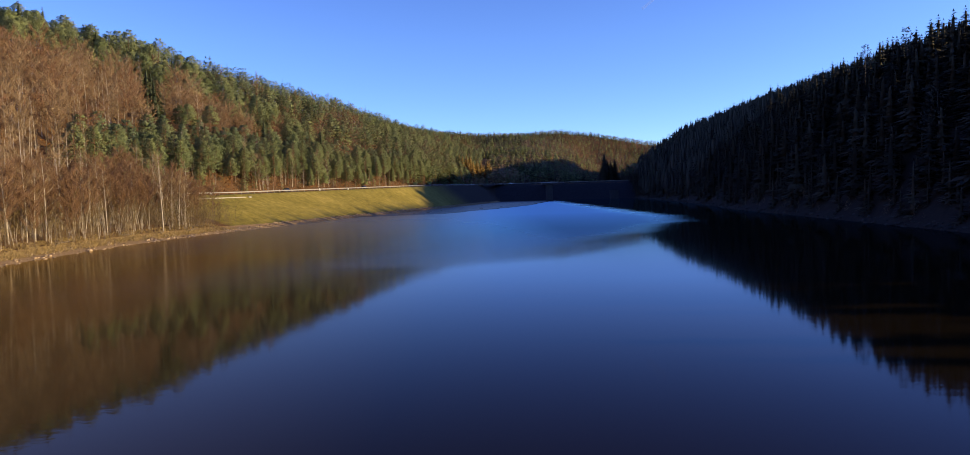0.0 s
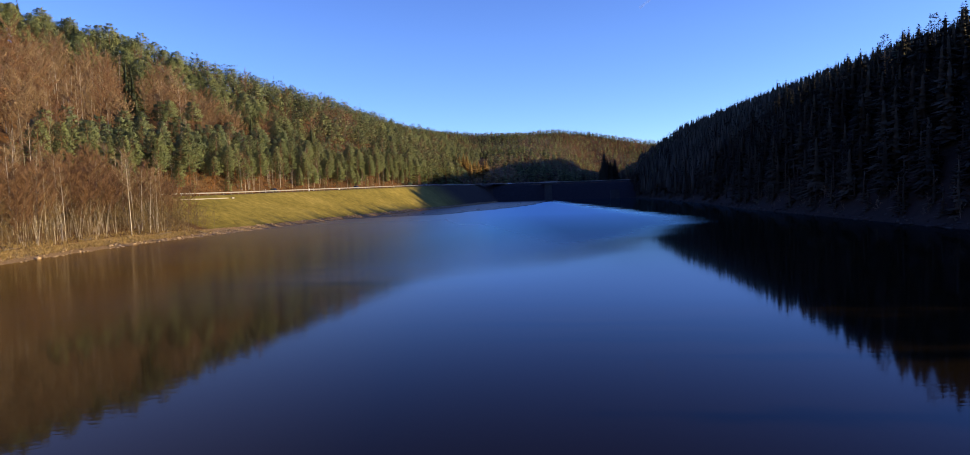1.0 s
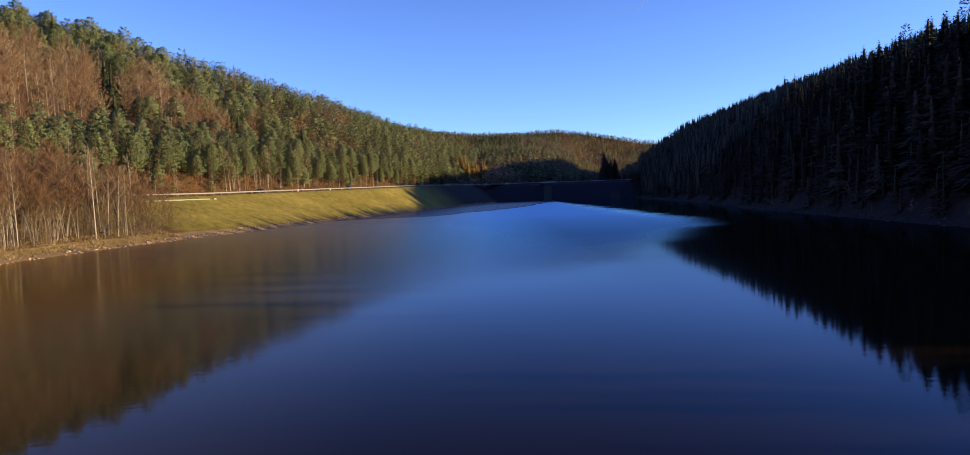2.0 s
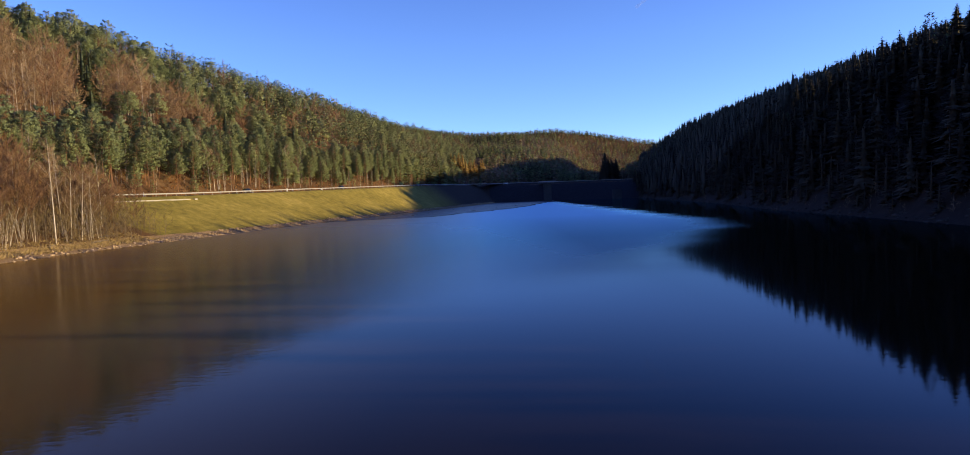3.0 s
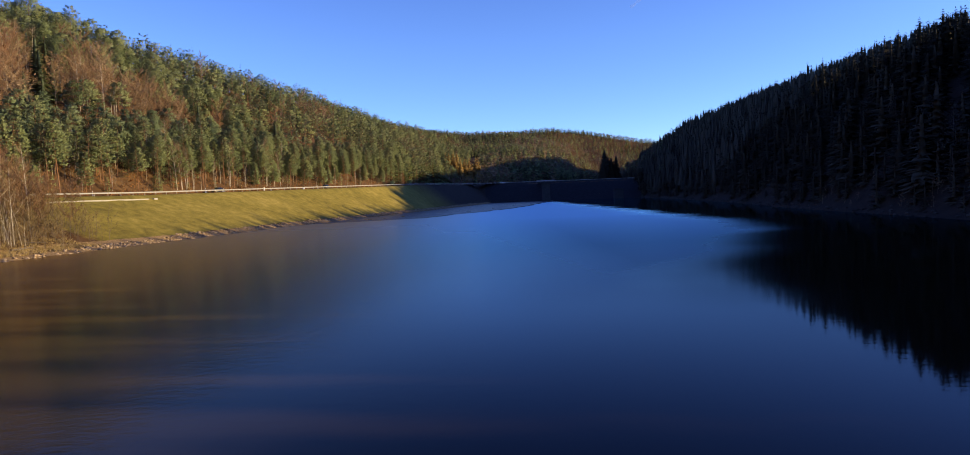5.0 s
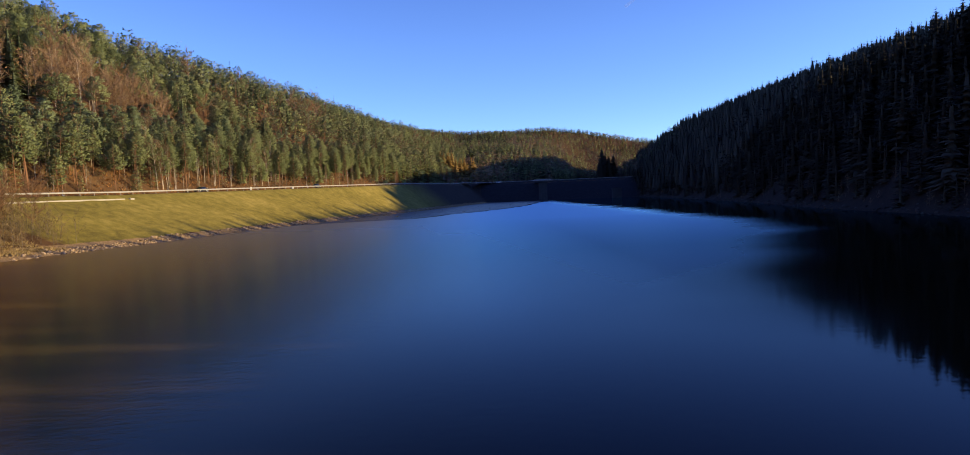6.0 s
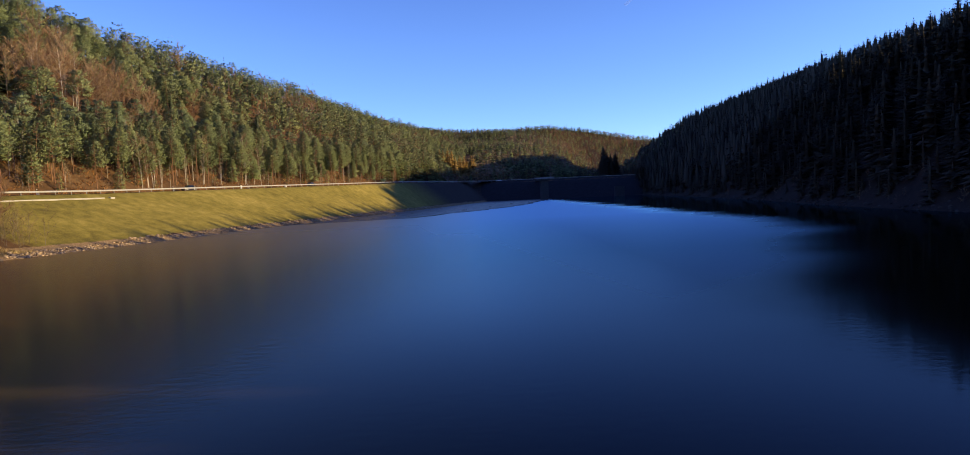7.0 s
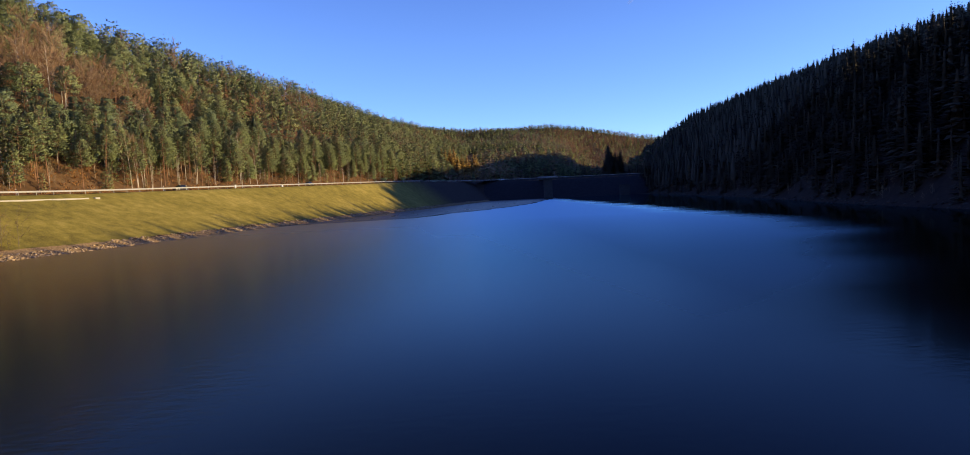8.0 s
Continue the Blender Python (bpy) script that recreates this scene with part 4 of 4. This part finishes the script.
def stones(name, spots, label, seed, mat=None):
    """Angular stones half sunk in the bank; spots are rows of x, y, radius."""
    r = np.random.RandomState(seed)
    V, Tn, tone = [], [], []
    for i, (px, py, rad) in enumerate(spots):
        v = ICO_V * r.uniform(0.7, 1.25, ICO_V.shape) * (rad * r.uniform(0.8, 1.4), rad * r.uniform(0.8, 1.4), rad * r.uniform(0.5, 0.85))
        a = r.rand() * 6.283
        v = np.stack([v[:, 0] * math.cos(a) - v[:, 1] * math.sin(a) + px, v[:, 0] * math.sin(a) + v[:, 1] * math.cos(a) + py, v[:, 2] + float(land(px, py)) + 0.25 * rad], 1)
        V.append(v), Tn.append(ICO_T + i * len(ICO_V)), tone.append(np.full(len(v), r.rand()))
    ob = new(name, mesh_of(name, np.concatenate(V), np.concatenate(Tn), [mat or ROCK], None, np.concatenate(tone)))
    return tagged(ob, label, "stones", kind="stuff")


# concrete darkened in colour to stand for the shade at the dam
SHADED_CONCRETE = stuff_material("shaded_concrete", [(0.3, (0.030, 0.029, 0.028)), (0.7, (0.062, 0.058, 0.055))], 0.7, rough=0.9, bump=0.2, depth=0.02)
# darker copy of the rubble, with the far shore's shade in its colour
SHADED_ROCK = foliage("shaded_shore_stone", (0.027, 0.024, 0.020), (0.078, 0.067, 0.052), rough=0.9)
ROCK = foliage("rubble_stone", (0.10, 0.071, 0.042), (0.41, 0.295, 0.170), rough=0.9)
R = np.random.RandomState(51)
sy = R.uniform(168, 470, 4200)
stones("riprap", [(float(left_shore(a) - (-0.5 + (3.4 + 0.8 * float(lumps(a, 2.0, 3.1))) * R.rand()) / 0.95), a, 0.08 + 0.22 * R.rand() ** 2.0) for a in sy], "band of pale rubble stones at the foot of the grass bank", 1)
sy = R.uniform(70, 176, 1100)
stones("beach_stones", [(float(left_shore(a) - (-0.6 + 5.0 * R.rand() ** 2.0) / 0.95), a, 0.05 + 0.32 * R.rand() ** 6) for a in sy], "scattered pale stones on the bare brown shore", 2)
sy = R.uniform(60, 600, 900)
stones("shore_stones", [(float(right_shore(a) + R.uniform(-0.4, 3.2)), a, R.uniform(0.15, 0.45)) for a in sy], "stony margin of the shaded shore, darkened in colour", 3, SHADED_ROCK)

# ---- the road and its rail ----
WHITE = stuff_material("white_paint", [(0.3, (0.70, 0.69, 0.65)), (0.7, (0.82, 0.81, 0.78))], 2.0, rough=0.5, bump=0.05, depth=0.005)
BLACK = stuff_material("black_plastic", [(0.3, (0.02, 0.02, 0.02)), (0.7, (0.04, 0.04, 0.04))], 2.0, rough=0.5, bump=0.05, depth=0.005)
YELLOW = stuff_material("yellow_paint", [(0.3, (0.70, 0.62, 0.30)), (0.7, (0.80, 0.74, 0.45))], 2.0, rough=0.5, bump=0.05, depth=0.005)


def along(points, step):
    """Points at equal steps along a line, with the heading at each."""
    p = np.asarray(points, float)
    run = np.concatenate([[0], np.cumsum(np.linalg.norm(np.diff(p[:, :2], axis=0), axis=1))])
    at = np.arange(0, run[-1], step)
    q = np.stack([np.interp(at, run, p[:, k]) for k in range(3)], 1)
    g = np.gradient(q[:, :2], axis=0)
    return q, np.arctan2(g[:, 1], g[:, 0])


edge = [(float(left_shore(a) - (road_off(a) + 0.2) / 0.95), a, float(road_high(a))) for a in np.arange(60, 505, 8.0)]
ex, ey = edge[-1][:2]
edge += [(ex + 5, ey + 14, 14.0), (ex + 13, ey + 30, 14.0), (ex + 24, ey + 42, 14.0), (ex + 36, 549, 14.05), (ex + 60, 549.5, 14.05), (ex + 100, 549.5, 14.05), (ex + 140, 549.5, 14.05)]
q, head = along(edge, 4.0)
side = np.stack([-np.sin(head), np.cos(head)], 1)
V = []
for (px, py, pz), n in zip(q, side):
    V += [(px + n[0] * 0.9, py + n[1] * 0.9, pz + 0.02), (px + n[0] * 7.6, py + n[1] * 7.6, pz + 0.06)]
F = [(2 * i, 2 * i + 2, 2 * i + 3, 2 * i + 1) for i in range(len(q) - 1)]
tagged(new("road", mesh_of("road", V, F, [ASPHALT])), "grey asphalt road above the grass bank and over the dam", "road", kind="structure")
V = []
for (px, py, pz), n in zip(q, side):
    V += [(px + n[0] * 1.15, py + n[1] * 1.15, pz + 0.028), (px + n[0] * 1.30, py + n[1] * 1.30, pz + 0.029)]
tagged(new("road_marking", mesh_of("road_marking", V, F, [WHITE])), "white painted edge line of the road", "road marking", kind="structure")

rail = tagged(new("guardrail"), "long galvanised steel guardrail beside the road", "guardrail")
bm = bmesh.new()
prof = [(-0.10, 0.43), (-0.13, 0.47), (-0.13, 0.54), (-0.09, 0.58), (-0.09, 0.60), (-0.13, 0.64), (-0.13, 0.71), (-0.10, 0.75), (-0.07, 0.75), (-0.07, 0.43)]
rings = [[bm.verts.new((xx, yy, zz)) for yy, zz in prof] for xx in (-0.03, 4.03)]
for i in range(len(prof)):
    k = (i + 1) % len(prof)
    bm.faces.new((rings[0][i], rings[0][k], rings[1][k], rings[1][i]))
bm.faces.new(rings[0][::-1])
bm.faces.new(rings[1])
bmesh.ops.recalc_face_normals(bm, faces=bm.faces[:])
first_beam = part("rail_beam", bm, STEEL, rail)
bm = bmesh.new()
box(bm, 0, 0.02, 0.20, 0.10, 0.12, 1.10, 0.008)
first_post = part("rail_post", bm, STEEL, rail)
for i in range(len(q) - 1):
    px, py, pz = q[i]
    rise = math.degrees(math.atan2(q[i + 1][2] - pz, 4.0))
    b_, p_ = (first_beam, first_post) if i == 0 else (first_beam.copy(), first_post.copy())
    if i:
        scene.collection.objects.link(b_), scene.collection.objects.link(p_)
    turn = math.degrees(math.atan2(q[i + 1][1] - py, q[i + 1][0] - px))
    b_.matrix_basis = pose(px, py, pz + 0.02, 0, -rise, turn)
    p_.matrix_basis = pose(px, py, pz + 0.02, 0, 0, turn)


def spot_by_rail(y, out):
    """A place beside the rail at that y, out metres towards the road (minus: towards the lake)."""
    k = int(np.argmin(np.abs(q[:, 1] - y)))
    return q[k][0] + side[k][0] * out, q[k][1] + side[k][1] * out, q[k][2], math.degrees(head[k])


def delineator():
    root = tagged(new("delineator_post"), "white plastic road delineator post with black band", "road post", "delineator posts")
    bm = bmesh.new()
    box(bm, 0, 0, 0.42, 0.12, 0.14, 0.84, 0.03)
    box(bm, 0, 0, 1.12, 0.12, 0.14, 0.14, 0.03)
    part("post_body", bm, WHITE, root)
    bm = bmesh.new()
    box(bm, 0, 0, 0.945, 0.125, 0.145, 0.20, 0.03)
    part("black_band", bm, BLACK, root, "black band")
    return root


first = delineator()
for i, yy in enumerate((206, 245, 254, 275, 306, 352, 398)):
    px, py, pz, hd = spot_by_rail(yy, 0.45)
    m = pose(px, py, pz - 0.02, 0, 0, hd)
    if i == 0:
        first.matrix_basis = m
    else:
        copy_thing(first, m)

marker = tagged(new("marker_post"), "short white and yellow marker post standing in the grass", "marker post")
marker.matrix_basis = pose(-69.3, 271.5, float(land(-69.3, 271.5)) - 0.1, 0, 0, 14)
bm = bmesh.new()
box(bm, 0, 0, 0.55, 0.42, 0.30, 1.10, 0.04)
part("post_body", bm, WHITE, marker)
bm = bmesh.new()
box(bm, 0, 0, 1.16, 0.46, 0.34, 0.12, 0.03)
part("cap", bm, YELLOW, marker, "yellow cap")
px, py, pz, hd = spot_by_rail(296, -0.5)
cabinet = tagged(new("roadside_box"), "small white box on the ground before the guardrail", "utility box")
cabinet.matrix_basis = pose(px, py, pz - 0.25, 0, 0, hd)
bm = bmesh.new()
box(bm, 0, 0, 0.35, 0.6, 0.35, 0.70, 0.04)
part("box_body", bm, WHITE, cabinet)
bm = bmesh.new()
box(bm, 0, 0, 0.73, 0.68, 0.43, 0.06, 0.015)
part("lid", bm, STEEL, cabinet)

# a concrete channel in the grass below the rail, in cast lengths
channel = tagged(new("drain_channel"), "pale concrete drainage channel lying in the grass", "drain channel")
bm = bmesh.new()
for c, w, h0, h1 in ((-0.22, 0.10, -0.3, 0.12), (0.22, 0.10, -0.3, 0.12), (0.0, 0.36, -0.3, 0.02)):
    box(bm, 0, c, (h0 + h1) / 2, 2.96, w, h1 - h0, 0.015)
seg = part("channel_length", bm, CONCRETE, channel)
line = [(float(left_shore(a) - (road_off(a) - 3.6) / 0.95), a, 0.0) for a in np.arange(110, 219, 3.0)]
cq, ch = along(line, 3.0)
for i, ((px, py, _), hd) in enumerate(zip(cq, ch)):
    o = seg if i == 0 else seg.copy()
    if i:
        scene.collection.objects.link(o)
    o.matrix_basis = pose(px, py, float(land(px, py)) + 0.06, 0, 0, math.degrees(hd))
px, py = cq[-1][0] + 0.9, cq[-1][1] + 3.6
bm = bmesh.new()
box(bm, 0, 0, 0.0, 1.2, 0.7, 0.5, 0.04)
outlet = part("outlet_block", bm, CONCRETE, channel, "square outlet block")
outlet.matrix_basis = pose(px, py, float(land(px, py)), 0, 0, 72)

# ---- cars ----
GLASS = nodes_of("car_glass", 0.05)[0]
GLASS.node_tree.nodes["Principled BSDF"].inputs["Base Color"].default_value = (0.012, 0.014, 0.016, 1)
RUBBER = stuff_material("tyre_rubber", [(0.3, (0.015, 0.015, 0.015)), (0.7, (0.035, 0.035, 0.035))], 3.0, rough=0.9)
LAMP = nodes_of("lamp_glass", 0.1)[0]
LAMP.node_tree.nodes["Principled BSDF"].inputs["Base Color"].default_value = (0.7, 0.7, 0.68, 1)
TAIL = nodes_of("tail_lamp", 0.2)[0]
TAIL.node_tree.nodes["Principled BSDF"].inputs["Base Color"].default_value = (0.35, 0.02, 0.02, 1)


def lacquer(name, colour):
    m, tree, b = nodes_of(name, 0.3)
    dust = noise_of(tree, place(tree), 3.0)
    tree.links.new(ramp(tree, dust, [(0.3, tuple(0.85 * c for c in colour)), (0.7, colour)]), b.inputs["Base Color"])
    b.inputs["Coat Weight"].default_value = 0.6
    return m


def loft(bm, rows):
    """Rings of four corners (x, half width, z below, z above), joined lengthwise and closed."""
    rings = []
    for x, w, a, b, k in rows:
        rings.append([bm.verts.new((x, -w, a)), bm.verts.new((x, w, a)), bm.verts.new((x, w * k, b)), bm.verts.new((x, -w * k, b))])
    for r0, r1 in zip(rings, rings[1:]):
        for i in range(4):
            bm.faces.new((r0[i], r0[(i + 1) % 4], r1[(i + 1) % 4], r1[i]))
    bm.faces.new(rings[0][::-1])
    bm.faces.new(rings[-1])
    bmesh.ops.recalc_face_normals(bm, faces=bm.faces[:])
    bmesh.ops.bevel(bm, geom=bm.edges[:], offset=0.035, segments=2, affect="EDGES")


def car(paint, label, m):
    root = tagged(new("car"), label, "car")
    root.matrix_basis = m
    bm = bmesh.new()
    loft(bm, [(-2.15, 0.78, 0.42, 0.80, 0.94), (-1.9, 0.86, 0.24, 0.92, 0.94), (-0.9, 0.88, 0.20, 0.95, 0.95), (0.9, 0.88, 0.20, 0.93, 0.95), (1.75, 0.86, 0.22, 0.80, 0.92), (2.12, 0.74, 0.34, 0.62, 0.92)])
    part("body", bm, paint, root)
    bm = bmesh.new()
    loft(bm, [(-1.75, 0.74, 0.90, 0.96, 0.95), (-1.15, 0.78, 0.90, 1.40, 0.84), (0.05, 0.79, 0.90, 1.42, 0.82), (1.05, 0.76, 0.90, 0.95, 0.95)])
    part("cabin_glass", bm, GLASS, root, "dark window glass")
    bm = bmesh.new()
    box(bm, -0.55, 0, 1.425, 1.25, 1.26, 0.05, 0.02)
    part("roof", bm, paint, root)
    for wx in (-1.3, 1.3):
        for wy in (-0.80, 0.80):
            bm = bmesh.new()
            bmesh.ops.create_cone(bm, cap_ends=True, segments=18, radius1=0.32, radius2=0.32, depth=0.20, matrix=pose(wx, wy, 0.32, 90, 0, 0))
            wheel = part("wheel", bm, RUBBER, root)
            bm = bmesh.new()
            bmesh.ops.create_cone(bm, cap_ends=True, segments=14, radius1=0.19, radius2=0.17, depth=0.215, matrix=pose(wx, wy, 0.32, 90, 0, 0))
            part("rim", bm, STEEL, wheel)
    for name, mat, lx in (("headlight", LAMP, 2.03), ("tail_light", TAIL, -2.12)):
        for ly in (-0.58, 0.58):
            bm = bmesh.new()
            box(bm, lx, ly, 0.62 if lx > 0 else 0.72, 0.10, 0.26, 0.12, 0.02)
            part(name, bm, mat, root)
    return root


px, py, pz, hd = spot_by_rail(258, 6.0)
car(lacquer("dark_lacquer", (0.02, 0.022, 0.03)), "dark saloon car on the road behind the guardrail", pose(px, py, pz + 0.05, 0, 0, hd + 180))
px, py, pz, hd = spot_by_rail(318, 2.9)
car(lacquer("black_lacquer", (0.012, 0.012, 0.013)), "black hatchback car on the road behind the guardrail", pose(px, py, pz + 0.03, 0, 0, hd))
car(lacquer("white_lacquer", (0.75, 0.75, 0.74)), "white car parked on the road over the dam", pose(23.0, 552.5, 14.1, 0, 0, 0))

# sheet added over the dam face, its shade put into a near-black colour
SHADED_STONE = stuff_material("shaded_stone_facing", [(0.3, (0.010, 0.010, 0.011)), (0.7, (0.028, 0.027, 0.026))], 0.5, rough=0.9, bump=0.5, depth=0.1)
SHADED_STONE.node_tree.nodes["Principled BSDF"].inputs["Specular IOR Level"].default_value = 0.1
xs_ = np.linspace(9, 126, 62)
V, F = [], []
for px in xs_:
    for k in range(9):
        py = DAM_Y - 3 + k * 4.4
        V.append((px, py, min((py - DAM_Y) * 0.45, 13.9) + 0.10 + 0.05 * math.sin(px * 1.3 + k * 2.1)))
for i in range(len(xs_) - 1):
    for k in range(8):
        F.append((i * 9 + k, i * 9 + 9 + k, i * 9 + 10 + k, i * 9 + k + 1))
tagged(new("dam_facing", mesh_of("dam_facing", V, F, [SHADED_STONE])), "stone-faced dam slope above the water, coloured dark for its shade", "dam", kind="structure")

# ---- intake tower and spillway wall at the dam ----
tower = tagged(new("intake_tower"), "grey concrete intake tower with railed platform before the dam", "tower")
tower.matrix_basis = pose(50.2, 500, -0.4)
bm = bmesh.new()
box(bm, 0, 0, 4.5, 5.2, 5.2, 17.0, 0.15)
part("shaft", bm, SHADED_CONCRETE, tower)
bm = bmesh.new()
box(bm, 0, 0, 13.3, 12.4, 7.0, 0.7, 0.08)
part("platform", bm, SHADED_CONCRETE, tower)
bm = bmesh.new()
box(bm, 0, 25.0, 13.45, 2.2, 43.2, 0.5, 0.05)
part("footbridge", bm, SHADED_CONCRETE, tower)
bm = bmesh.new()
box(bm, 0, 0, 0.0, 12.2, 0.08, 0.30)
box(bm, 0, 0, -0.5, 12.2, 0.06, 0.06)
top_rail = part("handrail", bm, STEEL, tower, "pale metal handrail")
top_rail.matrix_basis = pose(0, -3.4, 14.75)
other = top_rail.copy()
scene.collection.objects.link(other)
other.matrix_basis = pose(0, 3.4, 14.75)
bm = bmesh.new()
box(bm, 0, 0, 0.55, 0.07, 0.07, 1.1, 0.01)
stub = part("handrail_post", bm, STEEL, tower)
n = 0
for yy in (-3.4, 3.4):
    for xx in np.linspace(-6.0, 6.0, 9):
        o = stub if n == 0 else stub.copy()
        if n:
            scene.collection.objects.link(o)
        o.matrix_basis = pose(float(xx), yy, 13.65)
        n += 1
bm = bmesh.new()
bmesh.ops.create_cone(bm, cap_ends=True, segments=8, radius1=0.10, radius2=0.06, depth=4.2, matrix=Matrix.Translation((4.4, 0, 15.7)))
part("mast", bm, STEEL, tower, "thin mast")
spill = tagged(new("spillway_wall"), "pale concrete wing wall at the end of the dam", "retaining wall")
spill.matrix_basis = pose(101.5, 505, 0, 0, 0, 20)
bm = bmesh.new()
box(bm, 0, 0, 2.6, 7.5, 1.2, 7.6, 0.08)
part("wall_face", bm, SHADED_CONCRETE, spill)
bm = bmesh.new()
box(bm, 0, 0, 6.55, 7.9, 1.6, 0.3, 0.05)
part("coping", bm, SHADED_CONCRETE, spill)
DARKFIR = "dark spruce at the end of the dam"
stand([lambda: tree_thing("spruce_tree", spruce(330, 24, 26, 13, 6, 0.02, fat=1.85), [DARK_BARK, SPRUCE_NEEDLES], DARKFIR, "tree", "spruces at the dam")], [(111.5, 602), (114.5, 607), (119, 603), (122.5, 608), (117, 611)], 12)

# ---- thin ice in the shade along the far bank ----
def ice_material():
    m, tree, b = nodes_of("thin_ice", 0.34)
    streak = noise_of(tree, place(tree, (0.30, 0.06, 1)), 1.0, 5.0)
    tree.links.new(ramp(tree, streak, [(0.35, (0.012, 0.013, 0.02)), (0.65, (0.07, 0.066, 0.09))]), b.inputs["Base Color"])
    tree.links.new(maths(tree, "ADD", 0.15, maths(tree, "MULTIPLY", streak, 0.35)), b.inputs["Roughness"])
    b.inputs["IOR"].default_value = 1.18
    return m


def ice_edge(y):
    return np.interp(y, [252, 262, 281, 326, 375, 430, 470, 495, 512], [-46, -19, -12, 9, 25, 36, 44, 50.5, 56])


rows_y = np.arange(250, 518, 2.5)
V, F, W, G = [], [], [], []
for i, yy in enumerate(rows_y):
    e = float(ice_edge(yy)) + 1.2 * float(lumps(yy, 3.0, 6.0)) + 0.8
    a = min(float(left_shore(yy)) - 1.0, e - 0.5)
    for k in range(7):
        f = k / 6
        V.append((a + (e - a) * f, yy, 0.022 + 0.004 * math.sin(7 * f + yy)))
    W += [(e - 0.3, yy, 0.012), (e + 1.6 + 0.6 * math.sin(yy * 0.21), yy, 0.010)]
for i in range(len(rows_y) - 1):
    for k in range(6):
        F.append((i * 7 + k, i * 7 + k + 1, i * 7 + k + 8, i * 7 + k + 7))
    G.append((2 * i, 2 * i + 1, 2 * i + 3, 2 * i + 2))
ice = tagged(new("ice_sheet"), "thin grey-blue ice sheet on shaded water by the dam", "ice")
o = new("sheet", mesh_of("sheet", V, F, [ice_material()], smooth_faces=True))
o.parent = ice
wet = nodes_of("wet_ice", 0.04)[0]
wet.node_tree.nodes["Principled BSDF"].inputs["Base Color"].default_value = (0.012, 0.013, 0.016, 1)
o = tagged(new("wet_rim", mesh_of("wet_rim", W, G, [wet])), "dark wet rim of the ice")
o.parent = ice


# ---- driftwood on the beach ----
def driftwood(x, y, length, heading, seed):
    T = Tree(seed)
    r = T.r
    pts = [(length * (f - 0.5), 0.25 * math.sin(3 * f + seed), 0.18 + 0.35 * f * r.rand()) for f in (0, 0.3, 0.6, 1.0)]
    T.limb(pts, 0.17, 0.06, 7)
    for f in (1, 2):
        T.limb([pts[f], (pts[f][0] + 0.9, pts[f][1] + r.uniform(-1, 1), pts[f][2] + 0.7)], 0.06, 0.02, 4)
    v, t, m, _ = T.done()
    ob = tagged(new("driftwood_log", mesh_of("driftwood_log", v, t, [GREY_BARK])), "bleached driftwood log lying on the stony shore", "log", "driftwood on the shore")
    ob.matrix_basis = pose(x, y, float(land(x, y)) + 0.02, 0, 0, heading)


for x, y, length, heading in ((-75.5, 166, 5.0, 25), (-73.8, 162, 3.6, 60), (-79.0, 120, 4.2, 100), (-78.5, 140, 3.2, 75), (-76.0, 151, 4.0, 110)):
    driftwood(x, y, length, heading, int(y))

# ---- a faint vapour trail high in the sky ----
vapour, tree, b = nodes_of("vapour", 1.0)
b.inputs["Base Color"].default_value = (0.9, 0.92, 0.95, 1)
b.inputs["Alpha"].default_value = 0.10
b.inputs["Specular IOR Level"].default_value = 0.0
head_, tail_ = Vector((1190.0, 4240.0, 1262.0)), Vector((1062.0, 4270.0, 1168.0))
bm = bmesh.new()
rings = []
for k in range(9):
    f = k / 8
    c, rad = tail_.lerp(head_, f), 9.0 - 4.0 * f + 1.2 * math.sin(k * 2.3)
    axis = (head_ - tail_).normalized()
    u_ = axis.cross(Vector((0, 0, 1))).normalized()
    w_ = axis.cross(u_)
    rings.append([bm.verts.new(c + (u_ * math.cos(a * math.pi / 4) + w_ * math.sin(a * math.pi / 4)) * rad) for a in range(8)])
for r0, r1 in zip(rings, rings[1:]):
    for a in range(8):
        bm.faces.new((r0[a], r0[(a + 1) % 8], r1[(a + 1) % 8], r1[a]))
me = bpy.data.meshes.new("vapour_trail")
bm.to_mesh(me)
bm.free()
me.materials.append(vapour)
tagged(new("vapour_trail", me), "short faint white vapour trail in the clear sky", "vapour trail", kind="structure")
